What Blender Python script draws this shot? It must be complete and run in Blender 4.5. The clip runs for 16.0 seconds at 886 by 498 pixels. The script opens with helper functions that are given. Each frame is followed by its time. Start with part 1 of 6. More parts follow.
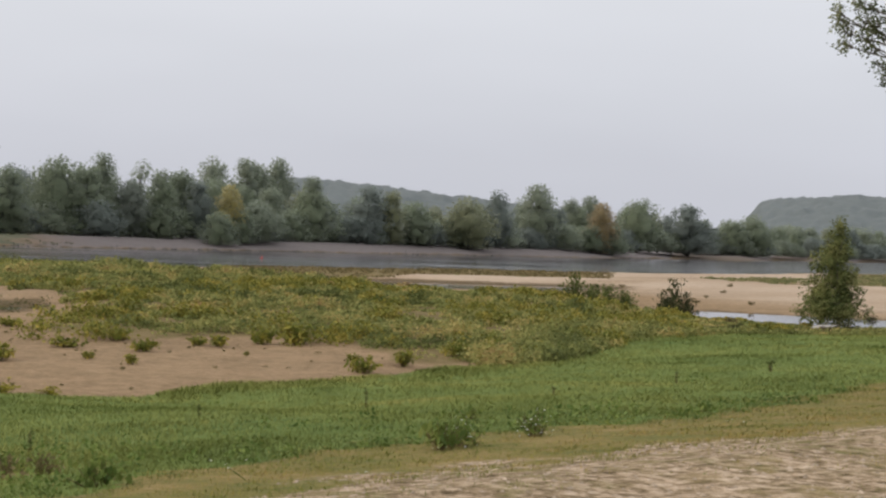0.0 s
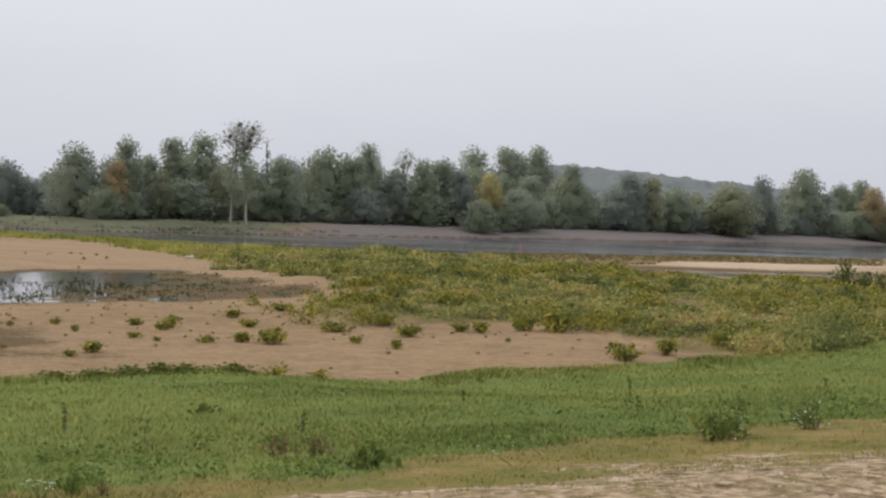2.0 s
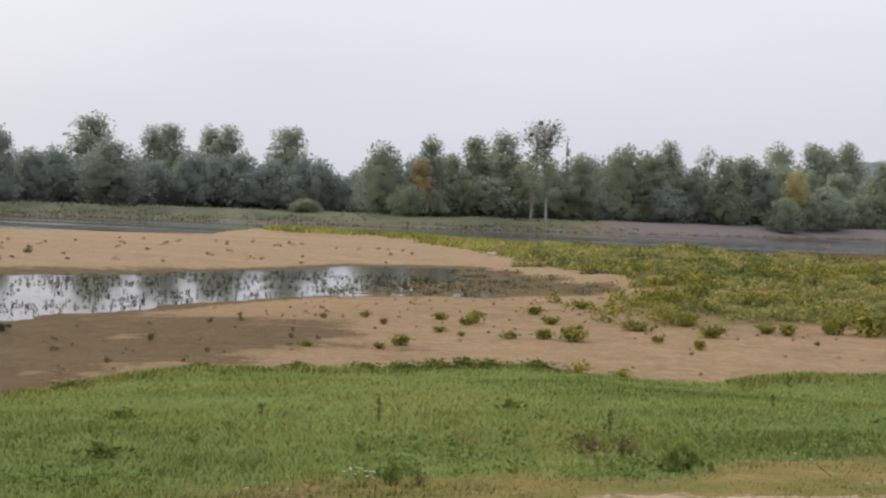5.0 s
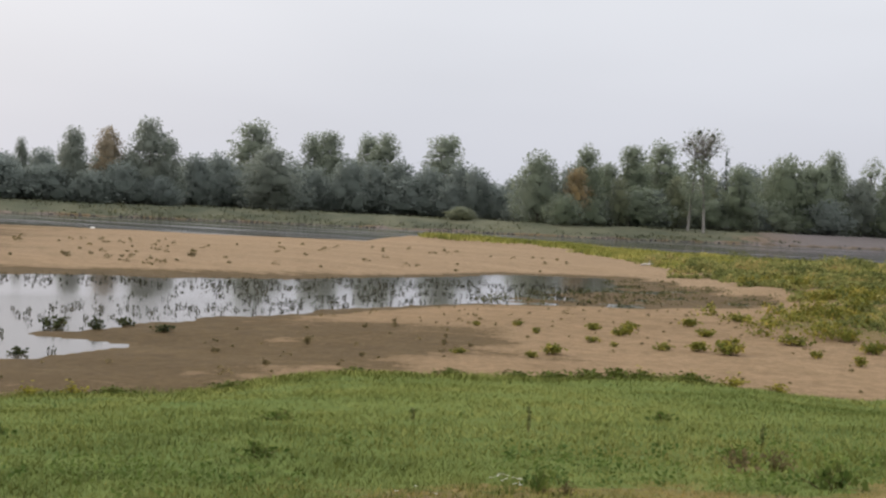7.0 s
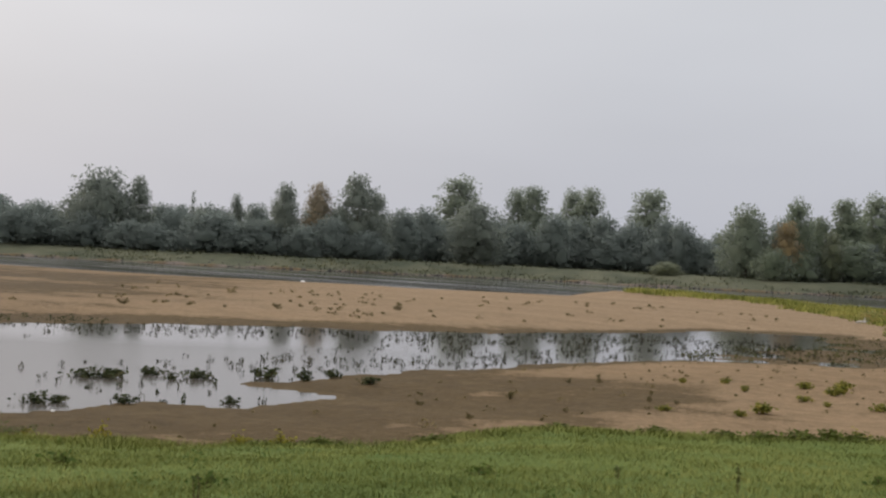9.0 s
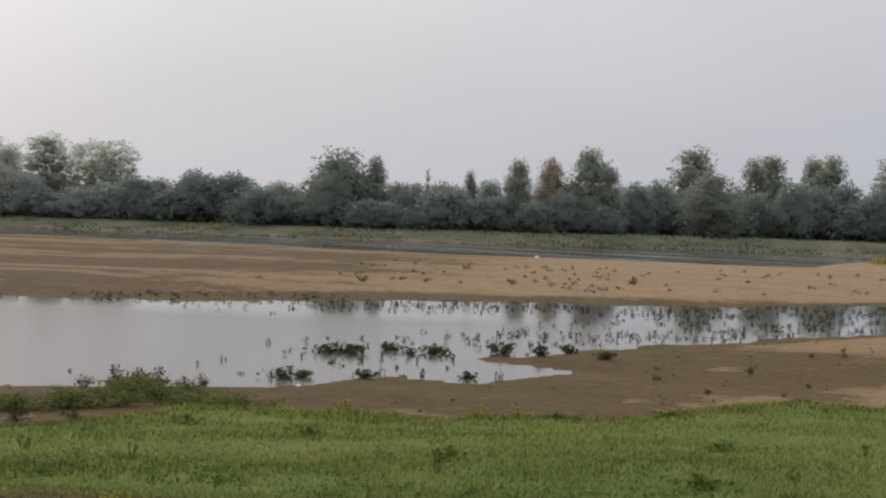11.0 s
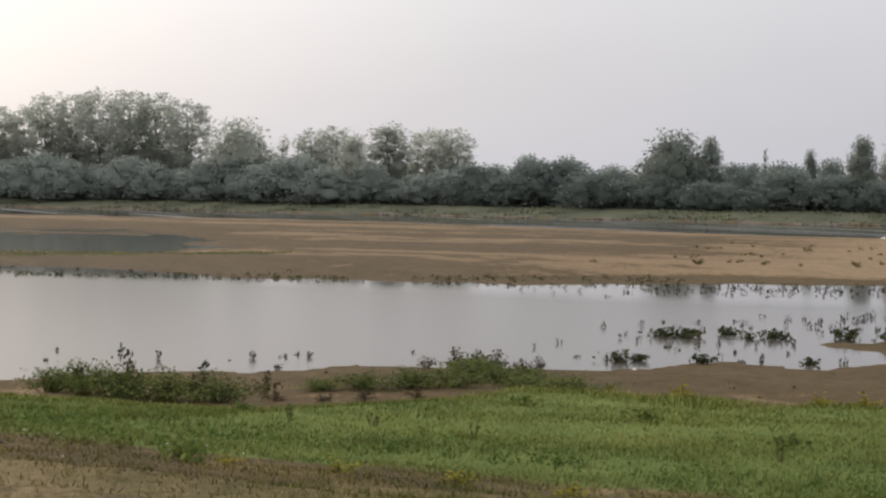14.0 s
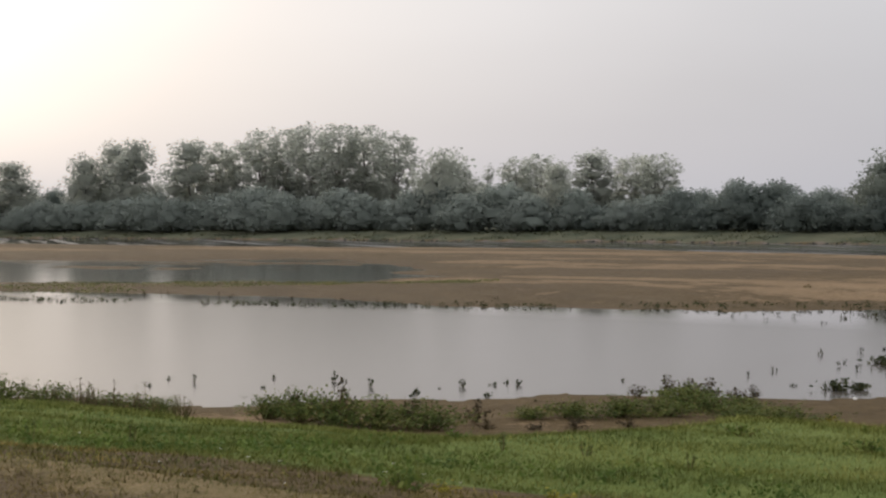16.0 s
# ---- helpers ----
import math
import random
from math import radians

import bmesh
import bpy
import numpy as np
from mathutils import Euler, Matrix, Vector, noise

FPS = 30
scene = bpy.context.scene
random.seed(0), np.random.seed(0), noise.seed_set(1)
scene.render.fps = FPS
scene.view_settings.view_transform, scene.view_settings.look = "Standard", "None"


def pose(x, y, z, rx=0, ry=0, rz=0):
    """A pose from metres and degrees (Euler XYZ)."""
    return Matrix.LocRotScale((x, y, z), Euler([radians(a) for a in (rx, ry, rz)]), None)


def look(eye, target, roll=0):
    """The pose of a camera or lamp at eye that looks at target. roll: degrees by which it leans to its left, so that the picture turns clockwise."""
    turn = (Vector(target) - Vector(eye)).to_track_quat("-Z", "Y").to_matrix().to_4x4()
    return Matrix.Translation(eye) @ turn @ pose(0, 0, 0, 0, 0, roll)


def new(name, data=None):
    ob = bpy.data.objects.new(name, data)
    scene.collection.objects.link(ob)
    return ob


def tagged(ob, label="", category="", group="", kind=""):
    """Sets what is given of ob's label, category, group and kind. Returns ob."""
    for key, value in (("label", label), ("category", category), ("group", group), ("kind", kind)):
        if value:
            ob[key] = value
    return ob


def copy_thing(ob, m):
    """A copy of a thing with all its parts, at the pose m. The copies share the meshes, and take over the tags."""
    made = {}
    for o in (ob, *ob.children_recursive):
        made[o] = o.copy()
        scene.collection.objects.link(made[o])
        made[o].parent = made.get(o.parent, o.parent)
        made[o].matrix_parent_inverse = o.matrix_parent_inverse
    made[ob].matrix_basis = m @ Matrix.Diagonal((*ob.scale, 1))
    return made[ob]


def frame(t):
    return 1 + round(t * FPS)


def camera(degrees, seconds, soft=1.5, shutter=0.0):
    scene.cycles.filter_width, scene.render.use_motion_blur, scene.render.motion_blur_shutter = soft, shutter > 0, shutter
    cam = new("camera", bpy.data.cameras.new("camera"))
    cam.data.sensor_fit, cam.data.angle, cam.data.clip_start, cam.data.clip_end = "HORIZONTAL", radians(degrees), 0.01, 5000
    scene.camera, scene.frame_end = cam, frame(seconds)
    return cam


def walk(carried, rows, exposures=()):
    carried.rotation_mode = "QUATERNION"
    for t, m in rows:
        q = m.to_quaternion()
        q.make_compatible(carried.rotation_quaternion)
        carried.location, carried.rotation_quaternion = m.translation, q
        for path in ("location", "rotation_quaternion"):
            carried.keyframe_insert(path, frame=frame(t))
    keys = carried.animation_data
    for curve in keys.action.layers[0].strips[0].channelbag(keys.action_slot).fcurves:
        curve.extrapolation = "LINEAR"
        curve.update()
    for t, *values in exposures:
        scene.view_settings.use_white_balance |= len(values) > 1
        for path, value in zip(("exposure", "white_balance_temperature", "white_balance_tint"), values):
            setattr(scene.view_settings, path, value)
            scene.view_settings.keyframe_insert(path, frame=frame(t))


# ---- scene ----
# The bank runs along u, the river lies towards v; the water level is z = 0.
PATH = [
    (0.0, -0.06, -0.45, 2.02, 0.121, -0.066, 4.003),
    (0.5, 3.48, -0.61, 1.77, 0.129, -0.030, 4.002),
    (1.0, 6.52, -0.95, 1.60, 0.119, 0.008, 3.987),
    (1.5, 9.01, -0.62, 1.47, 0.095, 0.008, 3.996),
    (2.0, 10.82, -1.34, 1.73, 0.050, 0.082, 3.983),
    (2.5, 11.66, -1.59, 2.07, 0.014, 0.083, 3.979),
    (3.0, 12.23, -1.51, 1.33, -0.010, 0.097, 3.978),
    (3.5, 14.17, -1.49, 0.93, -0.039, 0.119, 3.978),
    (4.0, 16.11, -1.32, 0.80, -0.040, 0.059, 3.991),
    (4.5, 19.39, -1.49, 1.79, -0.083, 0.067, 3.980),
    (5.0, 23.37, -1.84, 2.00, -0.055, 0.064, 3.988),
    (5.2, 24.31, -2.04, 2.39, -0.033, 0.059, 3.993),
    (7.3, 31.12, -1.41, 2.59, 0.023, -0.030, 4.004),
    (7.5, 32.05, -1.14, 2.59, 0.025, -0.021, 4.013),
    (8.0, 34.47, -0.47, 2.37, -0.012, 0.017, 4.012),
    (8.5, 36.73, -0.27, 2.94, -0.018, 0.031, 3.996),
    (9.0, 38.59, 0.16, 2.76, -0.027, 0.037, 3.996),
    (9.2, 39.49, 0.05, 3.32, -0.060, 0.028, 3.998),
    (11.3, 50.08, -1.25, 1.32, -0.022, 0.027, 4.006),
    (11.5, 51.24, -1.17, 1.19, -0.016, 0.031, 4.003),
    (12.0, 53.57, -0.89, 0.73, -0.002, 0.017, 4.008),
    (12.5, 55.56, -1.34, 0.76, 0.006, -0.003, 4.005),
    (13.0, 58.82, -1.62, 0.74, -0.025, 0.005, 4.012),
    (13.5, 61.63, -1.89, 0.66, -0.022, -0.001, 4.009),
    (14.0, 62.37, -2.27, 0.76, -0.032, -0.004, 4.011),
    (14.5, 64.90, -1.99, 0.60, -0.051, -0.008, 4.009),
    (15.0, 66.86, -2.25, 0.04, -0.014, -0.029, 4.022),
    (15.5, 68.20, -2.09, 0.34, -0.070, -0.042, 4.021),
    (16.0, 71.03, -1.15, -0.17, -0.100, -0.038, 4.015),
]


def bearing(az, el=0.0):
    """Unit vector for degrees to the left of +y and degrees up."""
    a, e = radians(az), radians(el)
    return Vector((-math.sin(a) * math.cos(e), math.cos(a) * math.cos(e), math.sin(e)))


rows = []
for t, yaw, pitch, roll, ex, ey, ez in PATH:
    eye = Vector((ex, ey, ez))
    rows.append((t, look(eye, eye + bearing(yaw, pitch) * 10, roll)))
cam = camera(36.15, 16.0, soft=2.3)
walk(cam, rows, exposures=[(0.0, -0.1), (3.0, 0.05), (5.0, 0.1), (7.5, -0.04), (9.0, -0.32), (12.5, -0.36), (14.5, -0.25), (15.5, -0.34), (16.0, -0.47)])

# ---- world and sun ----
SUN_AZ, SUN_EL = 104.0, 20.0
world = bpy.data.worlds.new("sky")
scene.world = world
world.use_nodes = True
wt = world.node_tree
wt.nodes.clear()


def build_world():
    nl = wt.links.new
    sky = wt.nodes.new("ShaderNodeTexSky")
    sky.sky_type = "NISHITA"
    sky.sun_disc = False
    sky.sun_elevation = radians(SUN_EL)
    sky.sun_rotation = radians(-SUN_AZ)
    sky.dust_density = 6.0
    sky.air_density = 1.0
    blue = wt.nodes.new("ShaderNodeVectorMath")
    blue.operation = "SCALE"
    blue.inputs["Scale"].default_value = 0.024
    nl(sky.outputs[0], blue.inputs[0])
    tc = wt.nodes.new("ShaderNodeTexCoord")
    sep = wt.nodes.new("ShaderNodeSeparateXYZ")
    nl(tc.outputs["Generated"], sep.inputs[0])
    # overcast layer: brighter towards the zenith
    ramp = wt.nodes.new("ShaderNodeValToRGB")
    e = ramp.color_ramp.elements
    e[0].position, e[0].color = 0.0, (0.607, 0.622, 0.69, 1)
    e[1].position, e[1].color = 1.0, (1.75, 1.74, 1.78, 1)
    m = e.new(0.07)
    m.color = (0.633, 0.648, 0.715, 1)
    m = e.new(0.2)
    m.color = (0.743, 0.75, 0.79, 1)
    nl(sep.outputs["Z"], ramp.inputs[0])
    # veiled sun
    dot = wt.nodes.new("ShaderNodeVectorMath")
    dot.operation = "DOT_PRODUCT"
    nl(tc.outputs["Generated"], dot.inputs[0])
    dot.inputs[1].default_value = bearing(SUN_AZ, SUN_EL)
    glow = wt.nodes.new("ShaderNodeValToRGB")
    g = glow.color_ramp.elements
    g[0].position, g[0].color = 0.3, (0, 0, 0, 1)
    g[1].position, g[1].color = 1.0, (0.52, 0.475, 0.445, 1)
    k = g.new(0.72)
    k.color = (0.108, 0.083, 0.066, 1)
    k = g.new(0.9)
    k.color = (0.240, 0.208, 0.185, 1)
    nl(dot.outputs["Value"], glow.inputs[0])
    # soft cloud structure
    mp = wt.nodes.new("ShaderNodeMapping")
    mp.inputs["Scale"].default_value = (1.6, 1.6, 6.0)
    nl(tc.outputs["Generated"], mp.inputs[0])
    cl = wt.nodes.new("ShaderNodeTexNoise")
    cl.inputs["Scale"].default_value = 1.4
    cl.inputs["Detail"].default_value = 3.0
    nl(mp.outputs[0], cl.inputs["Vector"])
    rng = wt.nodes.new("ShaderNodeMapRange")
    rng.inputs["To Min"].default_value = 0.90
    rng.inputs["To Max"].default_value = 1.10
    nl(cl.outputs["Fac"], rng.inputs["Value"])
    a1 = wt.nodes.new("ShaderNodeVectorMath")
    a1.operation = "ADD"
    nl(ramp.outputs[0], a1.inputs[0])
    nl(glow.outputs[0], a1.inputs[1])
    a2 = wt.nodes.new("ShaderNodeVectorMath")
    a2.operation = "SCALE"
    nl(a1.outputs[0], a2.inputs[0])
    nl(rng.outputs[0], a2.inputs["Scale"])
    a3 = wt.nodes.new("ShaderNodeVectorMath")
    a3.operation = "ADD"
    nl(a2.outputs[0], a3.inputs[0])
    nl(blue.outputs[0], a3.inputs[1])
    bg = wt.nodes.new("ShaderNodeBackground")
    bg.inputs["Strength"].default_value = 1.0
    nl(a3.outputs[0], bg.inputs["Color"])
    out = wt.nodes.new("ShaderNodeOutputWorld")
    nl(bg.outputs[0], out.inputs[0])


build_world()
sun = new("sun", bpy.data.lights.new("sun", "SUN"))
sun.data.energy, sun.data.angle, sun.data.color = 0.8, radians(25), (1.0, 0.9, 0.76)
sun.matrix_world = look(bearing(SUN_AZ, SUN_EL) * 100, (0, 0, 0))


# ---- materials ----
def material(name):
    m = bpy.data.materials.new(name)
    m.use_nodes = True
    nt = m.node_tree
    nt.nodes.clear()
    out = nt.nodes.new("ShaderNodeOutputMaterial")
    return m, nt, out


def noise_node(nt, coord, scale, detail=4.0, rough=0.6):
    n = nt.nodes.new("ShaderNodeTexNoise")
    n.inputs["Scale"].default_value, n.inputs["Detail"].default_value, n.inputs["Roughness"].default_value = scale, detail, rough
    nt.links.new(coord, n.inputs["Vector"])
    return n.outputs["Fac"]


def ramp_node(nt, fac, stops):
    n = nt.nodes.new("ShaderNodeValToRGB")
    els = n.color_ramp.elements
    while len(els) < len(stops):
        els.new(0.5)
    for el, (pos, col) in zip(els, stops):
        el.position, el.color = pos, (*col, 1)
    nt.links.new(fac, n.inputs[0])
    return n.outputs[0]


def mix_node(nt, fac, a, b):
    n = nt.nodes.new("ShaderNodeMix")
    n.data_type = "RGBA"
    if isinstance(fac, float):
        n.inputs[0].default_value = fac
    else:
        nt.links.new(fac, n.inputs[0])
    for sock, v in ((n.inputs[6], a), (n.inputs[7], b)):
        if isinstance(v, tuple):
            sock.default_value = (*v, 1)
        else:
            nt.links.new(v, sock)
    return n.outputs[2]


def math_node(nt, op, a, b=0.0, clamp=False):
    n = nt.nodes.new("ShaderNodeMath")
    n.operation, n.use_clamp = op, clamp
    for sock, v in ((n.inputs[0], a), (n.inputs[1], b)):
        if isinstance(v, (int, float)):
            sock.default_value = v
        else:
            nt.links.new(v, sock)
    return n.outputs[0]


def leaf_material(name, dark, light, through_light=0.5, rough=0.75, patch=0.25, sheen=0.4):
    """Foliage: colour varies from leaf to leaf, clump to clump and plant to plant."""
    m, nt, out = material(name)
    geo = nt.nodes.new("ShaderNodeNewGeometry")
    tc = nt.nodes.new("ShaderNodeTexCoord")
    info = nt.nodes.new("ShaderNodeObjectInfo")
    big = noise_node(nt, tc.outputs["Object"], patch, 3.0)
    f = math_node(nt, "ADD", math_node(nt, "MULTIPLY", geo.outputs["Random Per Island"], 0.12), math_node(nt, "MULTIPLY", big, 0.95))
    f = math_node(nt, "ADD", f, math_node(nt, "MULTIPLY", math_node(nt, "SUBTRACT", info.outputs["Random"], 0.5), 0.35))
    fine = noise_node(nt, tc.outputs["Object"], 1.7, 3.0, 0.7)
    f = math_node(nt, "ADD", f, math_node(nt, "MULTIPLY", math_node(nt, "SUBTRACT", fine, 0.5), 0.7))
    f = math_node(nt, "SUBTRACT", f, 0.1, True)
    col = mix_node(nt, f, dark, light)
    pb = nt.nodes.new("ShaderNodeBsdfPrincipled")
    pb.inputs["Roughness"].default_value = rough
    pb.inputs["Specular IOR Level"].default_value = 0.12
    # pale sheen lays a grey veil on the leaves in place of haze
    pb.inputs["Sheen Weight"].default_value = sheen
    pb.inputs["Sheen Roughness"].default_value = 0.6
    pb.inputs["Sheen Tint"].default_value = (0.9, 0.97, 0.96, 1)
    nt.links.new(col, pb.inputs["Base Color"])
    tr = nt.nodes.new("ShaderNodeBsdfTranslucent")
    nt.links.new(col, tr.inputs["Color"])
    mx = nt.nodes.new("ShaderNodeMixShader")
    mx.inputs[0].default_value = through_light
    nt.links.new(pb.outputs[0], mx.inputs[1])
    nt.links.new(tr.outputs[0], mx.inputs[2])
    nt.links.new(mx.outputs[0], out.inputs[0])
    return m


def plain_material(name, a, b, scale, rough=0.8, bump=0.3, metal=0.0):
    m, nt, out = material(name)
    tc = nt.nodes.new("ShaderNodeTexCoord")
    f = noise_node(nt, tc.outputs["Object"], scale, 5.0)
    f2 = noise_node(nt, tc.outputs["Object"], scale * 7, 4.0)
    s = math_node(nt, "ADD", math_node(nt, "MULTIPLY", f, 0.65), math_node(nt, "MULTIPLY", f2, 0.35))
    col = ramp_node(nt, s, [(0.3, a), (0.7, b)])
    pb = nt.nodes.new("ShaderNodeBsdfPrincipled")
    pb.inputs["Roughness"].default_value, pb.inputs["Metallic"].default_value = rough, metal
    nt.links.new(col, pb.inputs["Base Color"])
    if bump:
        bp = nt.nodes.new("ShaderNodeBump")
        bp.inputs["Strength"].default_value, bp.inputs["Distance"].default_value = bump, 0.05
        nt.links.new(s, bp.inputs["Height"])
        nt.links.new(bp.outputs[0], pb.inputs["Normal"])
    nt.links.new(pb.outputs[0], out.inputs[0])
    return m


def water_material(name, rough, ripple, scale, body, streak, calm=None):
    """Still or gently ruffled water: dark body, mirror surface, ruffled bands."""
    m, nt, out = material(name)
    tc = nt.nodes.new("ShaderNodeTexCoord")
    mp = nt.nodes.new("ShaderNodeMapping")
    mp.inputs["Rotation"].default_value = (0, 0, radians(-39.7))
    mp.inputs["Scale"].default_value = (1, 2.2, 1)
    nt.links.new(tc.outputs["Object"], mp.inputs[0])
    n1 = noise_node(nt, mp.outputs[0], scale, 3.0)
    mp2 = nt.nodes.new("ShaderNodeMapping")
    mp2.inputs["Rotation"].default_value = (0, 0, radians(-39.7))
    mp2.inputs["Scale"].default_value = (0.010, 0.28, 1)
    nt.links.new(tc.outputs["Object"], mp2.inputs[0])
    band = noise_node(nt, mp2.outputs[0], 1.0, 3.0)
    bandf = ramp_node(nt, band, [(0.53, (0, 0, 0)), (0.63, (1, 1, 1))])
    pb = nt.nodes.new("ShaderNodeBsdfPrincipled")
    pb.inputs["Base Color"].default_value = (*body, 1)
    pb.inputs["IOR"].default_value = 1.33
    pb.inputs["Specular IOR Level"].default_value = 0.5
    rf = math_node(nt, "ADD", rough, math_node(nt, "MULTIPLY", bandf, streak))
    if calm is not None:
        # sheltered water by the far edge and at the weedy end lies stiller
        sep = nt.nodes.new("ShaderNodeSeparateXYZ")
        nt.links.new(tc.outputs["Object"], sep.inputs[0])
        pu = math_node(nt, "ADD", math_node(nt, "MULTIPLY", sep.outputs[0], 0.768), math_node(nt, "MULTIPLY", sep.outputs[1], 0.640))
        pv = math_node(nt, "ADD", math_node(nt, "MULTIPLY", sep.outputs[0], -0.640), math_node(nt, "MULTIPLY", sep.outputs[1], 0.768))
        ku = math_node(nt, "DIVIDE", math_node(nt, "ADD", pu, 12.0), 16.0, True)
        kv = math_node(nt, "DIVIDE", math_node(nt, "SUBTRACT", pv, 50.0), 5.0, True)
        k = math_node(nt, "MAXIMUM", ku, kv)
        rf = math_node(nt, "ADD", rf, math_node(nt, "MULTIPLY", k, calm - rough))
    nt.links.new(rf, pb.inputs["Roughness"])
    bp = nt.nodes.new("ShaderNodeBump")
    bp.inputs["Distance"].default_value = 0.02
    nt.links.new(math_node(nt, "ADD", ripple, math_node(nt, "MULTIPLY", bandf, ripple * 5)), bp.inputs["Strength"])
    nt.links.new(n1, bp.inputs["Height"])
    nt.links.new(bp.outputs[0], pb.inputs["Normal"])
    nt.links.new(pb.outputs[0], out.inputs[0])
    return m


def ground_material():
    """Sand, wet mud, turf, dry fringe and trodden track, mixed by what covers each spot."""
    m, nt, out = material("ground")
    tc = nt.nodes.new("ShaderNodeTexCoord")
    ob = tc.outputs["Object"]
    c1 = nt.nodes.new("ShaderNodeAttribute")
    c1.attribute_name = "cover_a"
    c2 = nt.nodes.new("ShaderNodeAttribute")
    c2.attribute_name = "cover_b"
    s1 = nt.nodes.new("ShaderNodeSeparateColor")
    nt.links.new(c1.outputs["Color"], s1.inputs[0])
    s2 = nt.nodes.new("ShaderNodeSeparateColor")
    nt.links.new(c2.outputs["Color"], s2.inputs[0])
    turf, wet, track = s1.outputs
    pale, shingle = c1.outputs["Alpha"], c2.outputs["Alpha"]
    dry, weedy, meadow = s2.outputs
    fine = noise_node(nt, ob, 9.0, 5.0, 0.7)
    mid = noise_node(nt, ob, 1.1, 5.0, 0.65)
    broad = noise_node(nt, ob, 0.13, 4.0)
    mp = nt.nodes.new("ShaderNodeMapping")
    mp.inputs["Rotation"].default_value = (0, 0, radians(-39.7))
    mp.inputs["Scale"].default_value = (0.05, 0.45, 1)
    nt.links.new(ob, mp.inputs[0])
    strand = noise_node(nt, mp.outputs[0], 1.0, 5.0)

    def blend(fac, amount):
        """Ragged edge between two covers."""
        n = math_node(nt, "MULTIPLY", math_node(nt, "SUBTRACT", mid, 0.5), amount)
        n2 = math_node(nt, "MULTIPLY", math_node(nt, "SUBTRACT", fine, 0.5), amount * 0.7)
        x = math_node(nt, "ADD", math_node(nt, "ADD", fac, n), n2)
        r = nt.nodes.new("ShaderNodeMapRange")
        r.interpolation_type = "SMOOTHSTEP"
        r.inputs["From Min"].default_value, r.inputs["From Max"].default_value = 0.35, 0.65
        nt.links.new(x, r.inputs["Value"])
        return r.outputs[0]

    grit = noise_node(nt, ob, 16.0, 3.0, 0.8)
    speck = noise_node(nt, ob, 3.4, 5.0, 0.8)
    sandmix = math_node(nt, "ADD", math_node(nt, "MULTIPLY", strand, 0.18), math_node(nt, "ADD", math_node(nt, "MULTIPLY", mid, 0.18), math_node(nt, "ADD", math_node(nt, "MULTIPLY", speck, 0.40), math_node(nt, "MULTIPLY", grit, 0.24))))
    sand = ramp_node(nt, sandmix, [(0.38, (0.125, 0.086, 0.047)), (0.47, (0.208, 0.143, 0.081)), (0.54, (0.268, 0.186, 0.109)), (0.66, (0.365, 0.263, 0.162))])
    palec = ramp_node(nt, sandmix, [(0.34, (0.23, 0.17, 0.115)), (0.5, (0.39, 0.305, 0.222)), (0.7, (0.53, 0.425, 0.33))])
    sand = mix_node(nt, pale, sand, palec)
    mud = ramp_node(nt, sandmix, [(0.40, (0.056, 0.038, 0.017)), (0.52, (0.104, 0.072, 0.034)), (0.64, (0.162, 0.115, 0.060))])
    damp = math_node(nt, "ADD", wet, math_node(nt, "MULTIPLY", math_node(nt, "SUBTRACT", strand, 0.5), 1.1))
    col = mix_node(nt, blend(damp, 1.3), sand, mud)
    shinc = ramp_node(nt, sandmix, [(0.35, (0.10, 0.087, 0.084)), (0.65, (0.172, 0.152, 0.147))])
    col = mix_node(nt, shingle, col, shinc)
    weedc = ramp_node(nt, math_node(nt, "ADD", math_node(nt, "MULTIPLY", mid, 0.55), math_node(nt, "MULTIPLY", fine, 0.45)), [(0.34, (0.075, 0.062, 0.026)), (0.5, (0.15, 0.115, 0.05)), (0.66, (0.24, 0.17, 0.09))])
    col = mix_node(nt, blend(weedy, 0.9), col, weedc)
    turfc = ramp_node(nt, math_node(nt, "ADD", math_node(nt, "MULTIPLY", mid, 0.5), math_node(nt, "MULTIPLY", broad, 0.5)), [(0.35, (0.082, 0.128, 0.034)), (0.65, (0.165, 0.200, 0.054))])
    col = mix_node(nt, blend(turf, 0.4), col, turfc)
    # far meadow green is greyed, haze put into its colour
    meadc = ramp_node(nt, broad, [(0.35, (0.070, 0.078, 0.052)), (0.65, (0.125, 0.125, 0.082))])
    col = mix_node(nt, blend(meadow, 0.5), col, meadc)
    dryc = ramp_node(nt, math_node(nt, "ADD", math_node(nt, "MULTIPLY", mid, 0.5), math_node(nt, "MULTIPLY", fine, 0.5)), [(0.34, (0.09, 0.10, 0.03)), (0.45, (0.145, 0.135, 0.042)), (0.55, (0.205, 0.155, 0.056)), (0.68, (0.29, 0.215, 0.105))])
    col = mix_node(nt, blend(dry, 1.5), col, dryc)
    tr = nt.nodes.new("ShaderNodeMapping")
    tr.inputs["Rotation"].default_value = (0, 0, radians(-39.7))
    tr.inputs["Scale"].default_value = (1.3, 1.5, 1)
    nt.links.new(ob, tr.inputs[0])
    clod = noise_node(nt, tr.outputs[0], 5.5, 4.0, 0.7)
    lump = math_node(nt, "ADD", math_node(nt, "MULTIPLY", clod, 0.62), math_node(nt, "ADD", math_node(nt, "MULTIPLY", fine, 0.26), math_node(nt, "MULTIPLY", mid, 0.12)))
    trackc = ramp_node(nt, lump, [(0.38, (0.085, 0.06, 0.03)), (0.46, (0.20, 0.145, 0.085)), (0.53, (0.34, 0.255, 0.168)), (0.64, (0.54, 0.43, 0.32))])
